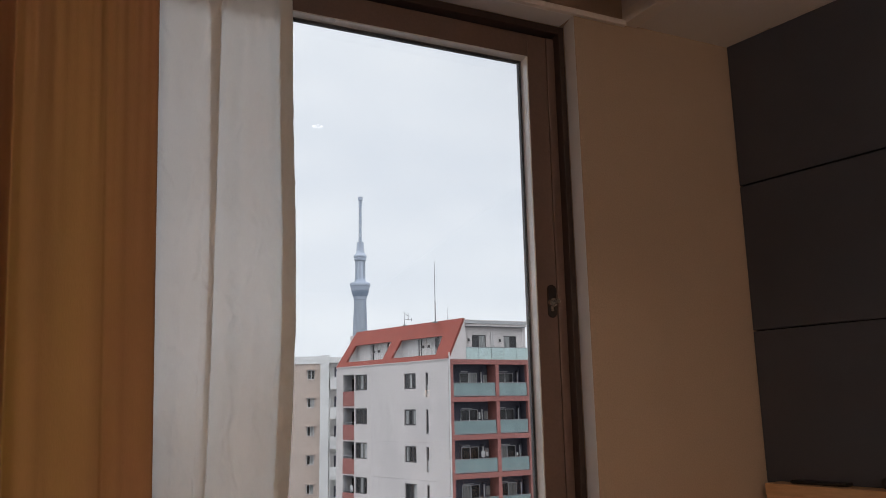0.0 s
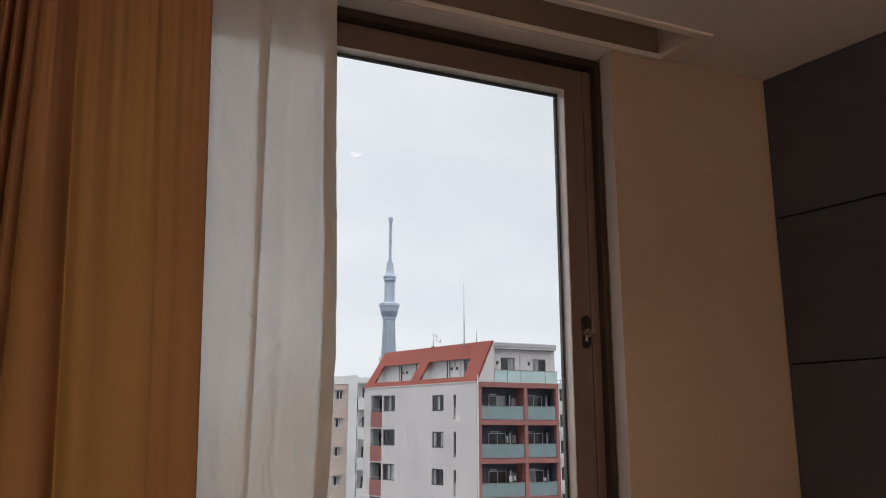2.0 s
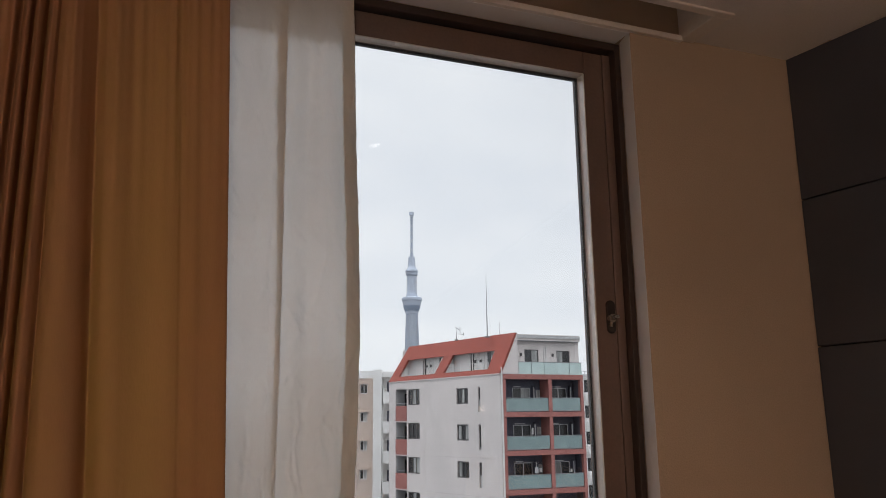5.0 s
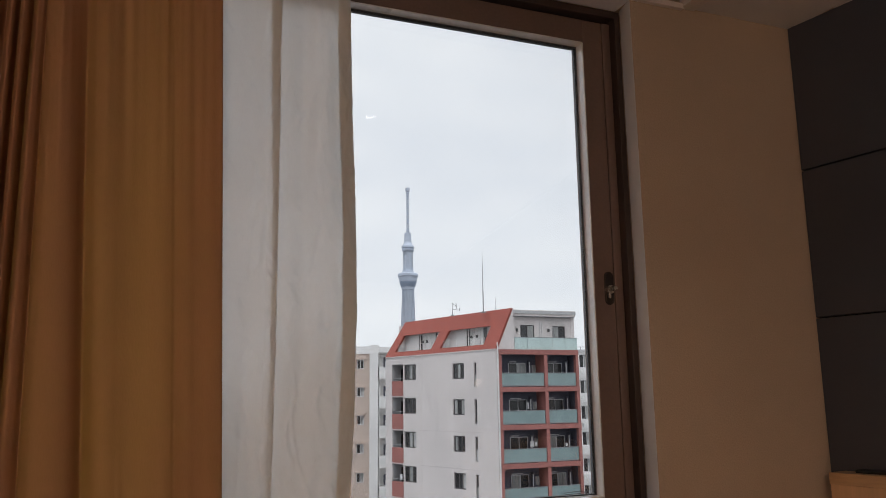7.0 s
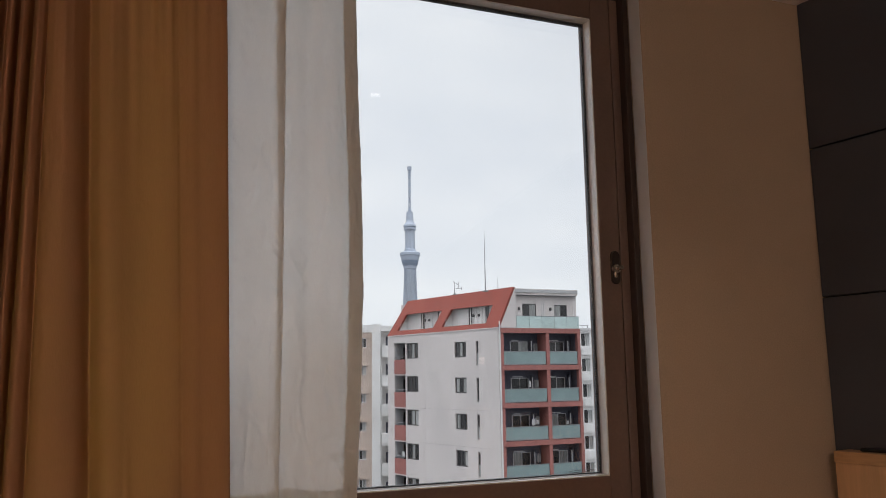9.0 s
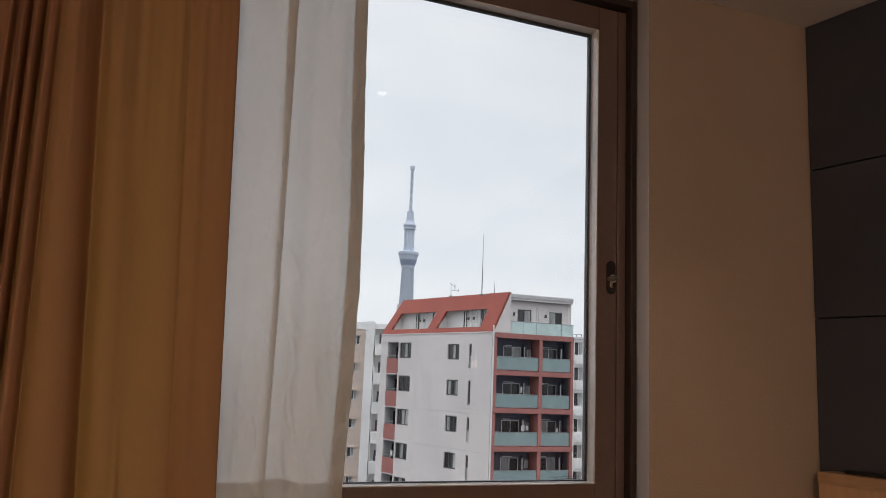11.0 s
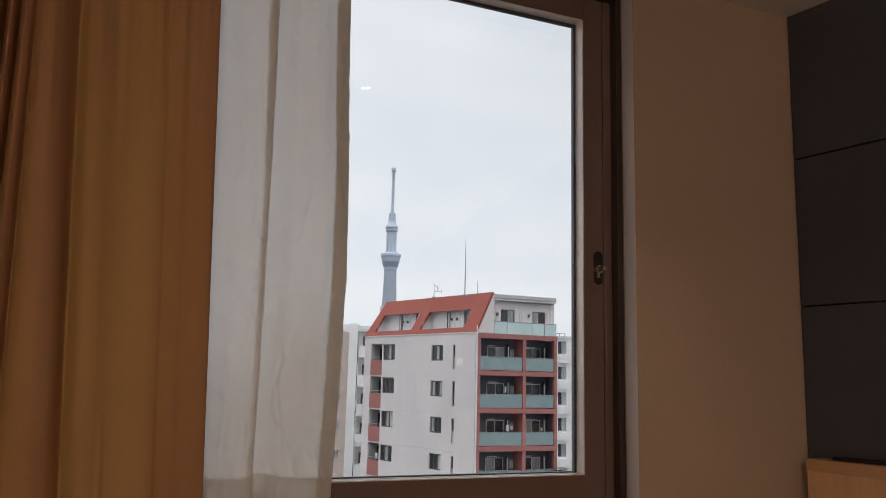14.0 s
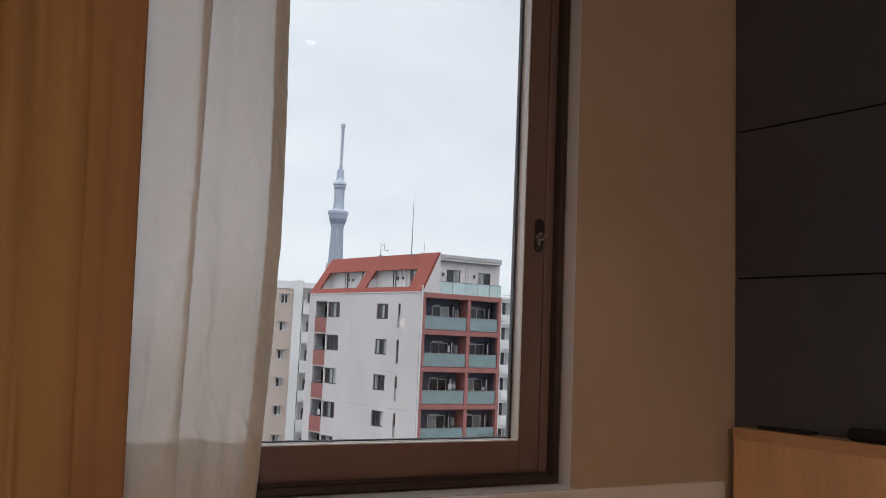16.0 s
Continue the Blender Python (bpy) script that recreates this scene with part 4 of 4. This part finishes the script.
    part("roof_deck", bm, M_SLAB, b)
    far, LEN_C = plane_of(PR, r0)
    part("far_wall", boxes(((1.75, -0.2, GROUND), (LEN_C, 0.0, 5.40)), ((0.5, -0.2, 5.42), (LEN_C, 0.0, 8.44)), place=far), M_RENDER, b)
    rear, LEN_D = plane_of(r0, PL)
    part("rear_wall", boxes(((0.0, -0.2, GROUND), (LEN_D - 0.3, 0.0, 5.4)), place=rear), M_RENDER, b)
    part("rear_wall", boxes(((0.0, -0.2, 5.4), (LEN_D - 1.3, 0.0, 8.3)), place=rear), M_RENDER, b)
    return b


build_block()

# masts and an aerial on the roof
def mast(name, x, y, z0, z1, r, label, extra=()):
    m = thing(name, label, "antenna", (x, y, z0))
    bm = bmesh.new()
    add_tube(bm, (x, y, z0), (x, y, z0 + 0.35 * (z1 - z0)), r, n=7)
    add_tube(bm, (x, y, z0 + 0.35 * (z1 - z0)), (x, y, z1), r * 0.75, r * 0.3, n=7)
    part("pole", bm, M_METAL, m)
    bm = boxes(((x - 4 * r, y - 4 * r, z0 - 0.02), (x + 4 * r, y + 4 * r, z0 + 0.08)))
    part("foot", bm, M_METAL, m)
    for a, b, rr in extra:
        bm = bmesh.new()
        add_tube(bm, a, b, rr, n=6)
        part("arm", bm, M_METAL, m)
    return m


mast("lightning_rod", 27.5, 58.5, 8.02, 13.05, 0.045, "tall thin grey lightning rod on the roof")
mast("lightning_rod", 28.63, 58.5, 8.02, 9.27, 0.03, "short thin grey rod on the roof")
ax, ay = 26.06, 61.5
mast("aerial", ax, ay, 8.02, 9.17, 0.03, "television aerial with cross arms on the roof",
     [((ax - 0.1, ay, 9.12), (ax + 0.28, ay - 0.1, 8.85), 0.02), ((ax + 0.05, ay, 8.57), (ax + 0.6, ay - 0.2, 8.50), 0.02), ((ax + 0.3, ay - 0.1, 9.12), (ax + 0.3, ay - 0.1, 8.62), 0.03),
      ((ax + 0.55, ay - 0.2, 8.42), (ax + 0.58, ay - 0.2, 8.66), 0.03)])


# older block behind, beige tile and white piers
def build_beige():
    A, B = (15.7, 81.3), (23.87, 77.85)
    side, ln = plane_of(A, B, -0.55)
    b = thing("beige_apartment_block", "older beige tiled apartment block with white piers", "apartment building", (21, 82, GROUND))
    holes = []
    for k in range(10):
        z = 5.26 - 2.75 * k
        holes += [(u, z - 0.47, u + 0.72, z + 0.47) for u in (1.6, 4.6, 7.55)]
    holes = [h for h in holes if h[1] > GROUND + 1]
    part("tile_wall", holed_wall(0, ln, GROUND, 6.3, holes, 0.25, side), M_BEIGE_T, b, "beige tiled wall")
    part("band", boxes(((-0.05, -0.3, 6.3), (ln + 0.02, 0.08, 7.05)), place=side), M_OFFWHITE, b, "off-white roof band")
    for h in holes:
        facade_window(b, side, *h, 0.15, M_WFRAME_W, ("dark", "pale") if rng.random() < 0.6 else ("dark", "dark"), 0.07)
        part("window_hood", boxes(((h[0] - 0.1, 0.0, h[3]), (h[2] + 0.1, 0.22, h[3] + 0.1)), place=side), M_BEIGE_T, b)
    for k in range(4):
        z = 5.15 - STOREY * (2 * k) - 1.75
        part("ledge", boxes(((0, 0.0, z), (ln, 0.03, z + 0.08)), place=side), M_BEIGE_T, b)
    # white stair pier and the balconies beyond it
    side2, ln2 = plane_of(B, (28.3, 76.0), -0.55)
    part("pier", boxes(((0.0, -0.8, GROUND), (0.85, 0.35, 7.15)), place=side2), M_OFFWHITE, b, "white pier")
    bm = bmesh.new()
    add_tube(bm, side2(0.95, 0.1, GROUND), side2(0.95, 0.1, 3.1), 0.06, n=8)
    part("downpipe", bm, M_OFFWHITE, b)
    part("recess_wall", boxes(((0.72, -0.9, GROUND), (ln2, -0.8, 6.4)), place=side2), M_OFFWHITE, b)
    part("roof_band", boxes(((0.72, -0.9, 6.4), (ln2, 0.1, 6.95)), place=side2), M_OFFWHITE, b)
    for k in range(9):
        z = 4.95 - STOREY * k
        part("balcony", boxes(((0.98, -0.78, z - 1.15), (ln2, 0.30, z)), place=side2), M_OFFWHITE, b, "white solid balcony")
        # dark sheet on the white wall: the opening's shade is put into its colour
        part("opening", boxes(((1.3, -0.80, z), (ln2, -0.74, z + 1.05)), place=side2), M_GREY_IN, b)
        part("post", boxes(((1.55, -0.3, z), (1.9, -0.05, z + 0.55)), place=side2), M_OFFWHITE, b)
        part("pane", boxes(((1.7, -0.74, z), (2.4, -0.70, z + 0.95)), place=side2), M_PANE, b)
    part("body", boxes(((0.0, -9.0, GROUND), (ln, -0.26, 6.9)), place=side), M_OFFWHITE, b)
    part("body", boxes(((0.0, -9.0, GROUND), (ln2, -0.92, 6.3)), place=side2), M_OFFWHITE, b)
    return b


build_beige()


# pale block beyond, with small white balconies
def build_far():
    A, B = (46.0, 81.0), (53.4, 77.7)
    side, ln = plane_of(A, B, -0.5)
    b = thing("pale_apartment_block", "pale apartment block with dark windows and white balcony boxes", "apartment building", (50.5, 82, GROUND))
    holes = []
    for k in range(10):
        z = 5.7 - STOREY * k
        holes += [(u, z - 0.75, u + 1.0, z + 0.75) for u in (0.8, 2.4, 3.6, 5.4)]
    holes = [h for h in holes if h[1] > GROUND + 1]
    part("wall", holed_wall(0, ln, GROUND, 6.75, holes, 0.3, side), M_OFFWHITE, b, "pale grey wall")
    part("roof_edge", boxes(((-0.1, -0.5, 6.75), (ln + 0.1, 0.15, 7.0)), place=side), M_WFRAME_W, b)
    for h in holes:
        facade_window(b, side, *h, 0.2, M_WFRAME_W, ("dark", "pale"), 0.06)
        part("balcony_box", boxes(((h[0] + 0.15, 0.0, h[1] - 1.0), (h[2] + 0.05, 0.3, h[1] - 0.12)), place=side), M_OFFWHITE, b)
    part("body", boxes(((0.0, -9.0, GROUND), (ln, -0.31, 6.7)), place=side), M_OFFWHITE, b)
    bm = bmesh.new()
    for u in (2.6, 3.2, 3.8, 4.4):
        add_tube(bm, side(u, 0.0, 7.0), side(u, 0.0, 7.35), 0.04, n=5)
    add_tube(bm, side(2.6, 0, 7.3), side(4.4, 0, 7.3), 0.03, n=5)
    part("roof_rail", bm, M_METAL, b)
    return b


build_far()


# broadcasting tower on the skyline
def build_tower():
    cx, cy = 774.2, 2162.0
    t = thing("broadcasting_tower", "pale blue-grey lattice broadcasting tower with two observation decks, haze in its colour", "tower", (cx, cy, GROUND))
    bm = bmesh.new()
    add_lathe(bm, (cx, cy), [(26, GROUND), (23, 73), (18.5, 183), (16.2, 273), (15.6, 309)], 32)
    shaft = part("shaft", bm, M_TOWER_L, t, "pale lattice shaft")
    for i in range(24):
        a = 2 * math.pi * i / 24
        bm = bmesh.new()
        pts = [(31, GROUND), (26.5, 73), (21, 183), (17.8, 273), (16.6, 309)]
        for (r0, z0), (r1, z1) in zip(pts, pts[1:]):
            add_tube(bm, (cx + r0 * math.cos(a), cy + r0 * math.sin(a), z0), (cx + r1 * math.cos(a), cy + r1 * math.sin(a), z1), 0.9, n=5)
        part("rib", bm, M_TOWER, shaft)
    z = GROUND + 15
    while z < 303:
        f = (z - GROUND) / 350
        r = 31 - 14.6 * f ** 0.75
        bm = bmesh.new()
        add_lathe(bm, (cx, cy), [(r, z), (r, z + 0.6)], 32)
        part("ring", bm, M_TOWER_L, shaft)
        z += 12.5
    bm = bmesh.new()
    add_lathe(bm, (cx, cy), [(15.5, 305), (18.5, 308), (19.5, 317), (22, 321), (27.5, 344), (29.6, 347), (29.6, 354), (27.5, 355.5), (26.5, 356)], 40)
    deck = part("lower_deck", bm, M_TOWER, t, "flared lower observation deck")
    bm = bmesh.new()
    add_lathe(bm, (cx, cy), [(20.3, 316), (24.6, 328.5), (25.2, 332), (22.4, 322)], 40)
    part("window_band", bm, M_TOWER_D, deck)
    bm = bmesh.new()
    add_lathe(bm, (cx, cy), [(17, 355.8), (16.2, 365), (13.0, 366), (12.6, 423)], 28)
    up = part("upper_shaft", bm, M_TOWER, t)
    for i in range(10):
        a = 2 * math.pi * i / 10 + 0.2
        bm = bmesh.new()
        add_tube(bm, (cx + 14.2 * math.cos(a), cy + 14.2 * math.sin(a), 364), (cx + 13.6 * math.cos(a), cy + 13.6 * math.sin(a), 424), 1.2, n=5)
        part("rib", bm, M_TOWER_L, up)
    bm = bmesh.new()
    add_lathe(bm, (cx, cy), [(13.5, 419), (17.6, 422), (18.2, 426), (16, 427), (16, 430), (19.0, 431), (19.0, 436), (15.5, 439), (13, 443), (10.8, 449), (10.2, 473), (10.2, 476)], 32)
    part("upper_deck", bm, M_TOWER, t, "smaller upper observation deck")
    bm = bmesh.new()
    add_lathe(bm, (cx, cy), [(3.0, 475), (3.0, 609)], 12)
    mast_part = part("mast", bm, M_TOWER_D, t, "slim antenna mast")
    for r, z0, z1 in ((5.0, 480, 488), (4.8, 491, 503), (5.0, 506, 512), (4.8, 519, 530), (5.0, 533, 541), (4.8, 544, 551), (5.0, 555, 562), (4.8, 566, 573), (5.0, 577, 583), (5.2, 587, 592), (5.2, 595, 599), (7.0, 602, 612)):
        bm = bmesh.new()
        add_lathe(bm, (cx, cy), [(r, z0), (r, z1)], 14)
        part("antenna_ring", bm, M_TOWER_L if r < 5 else M_TOWER, mast_part)
    return t


build_tower()
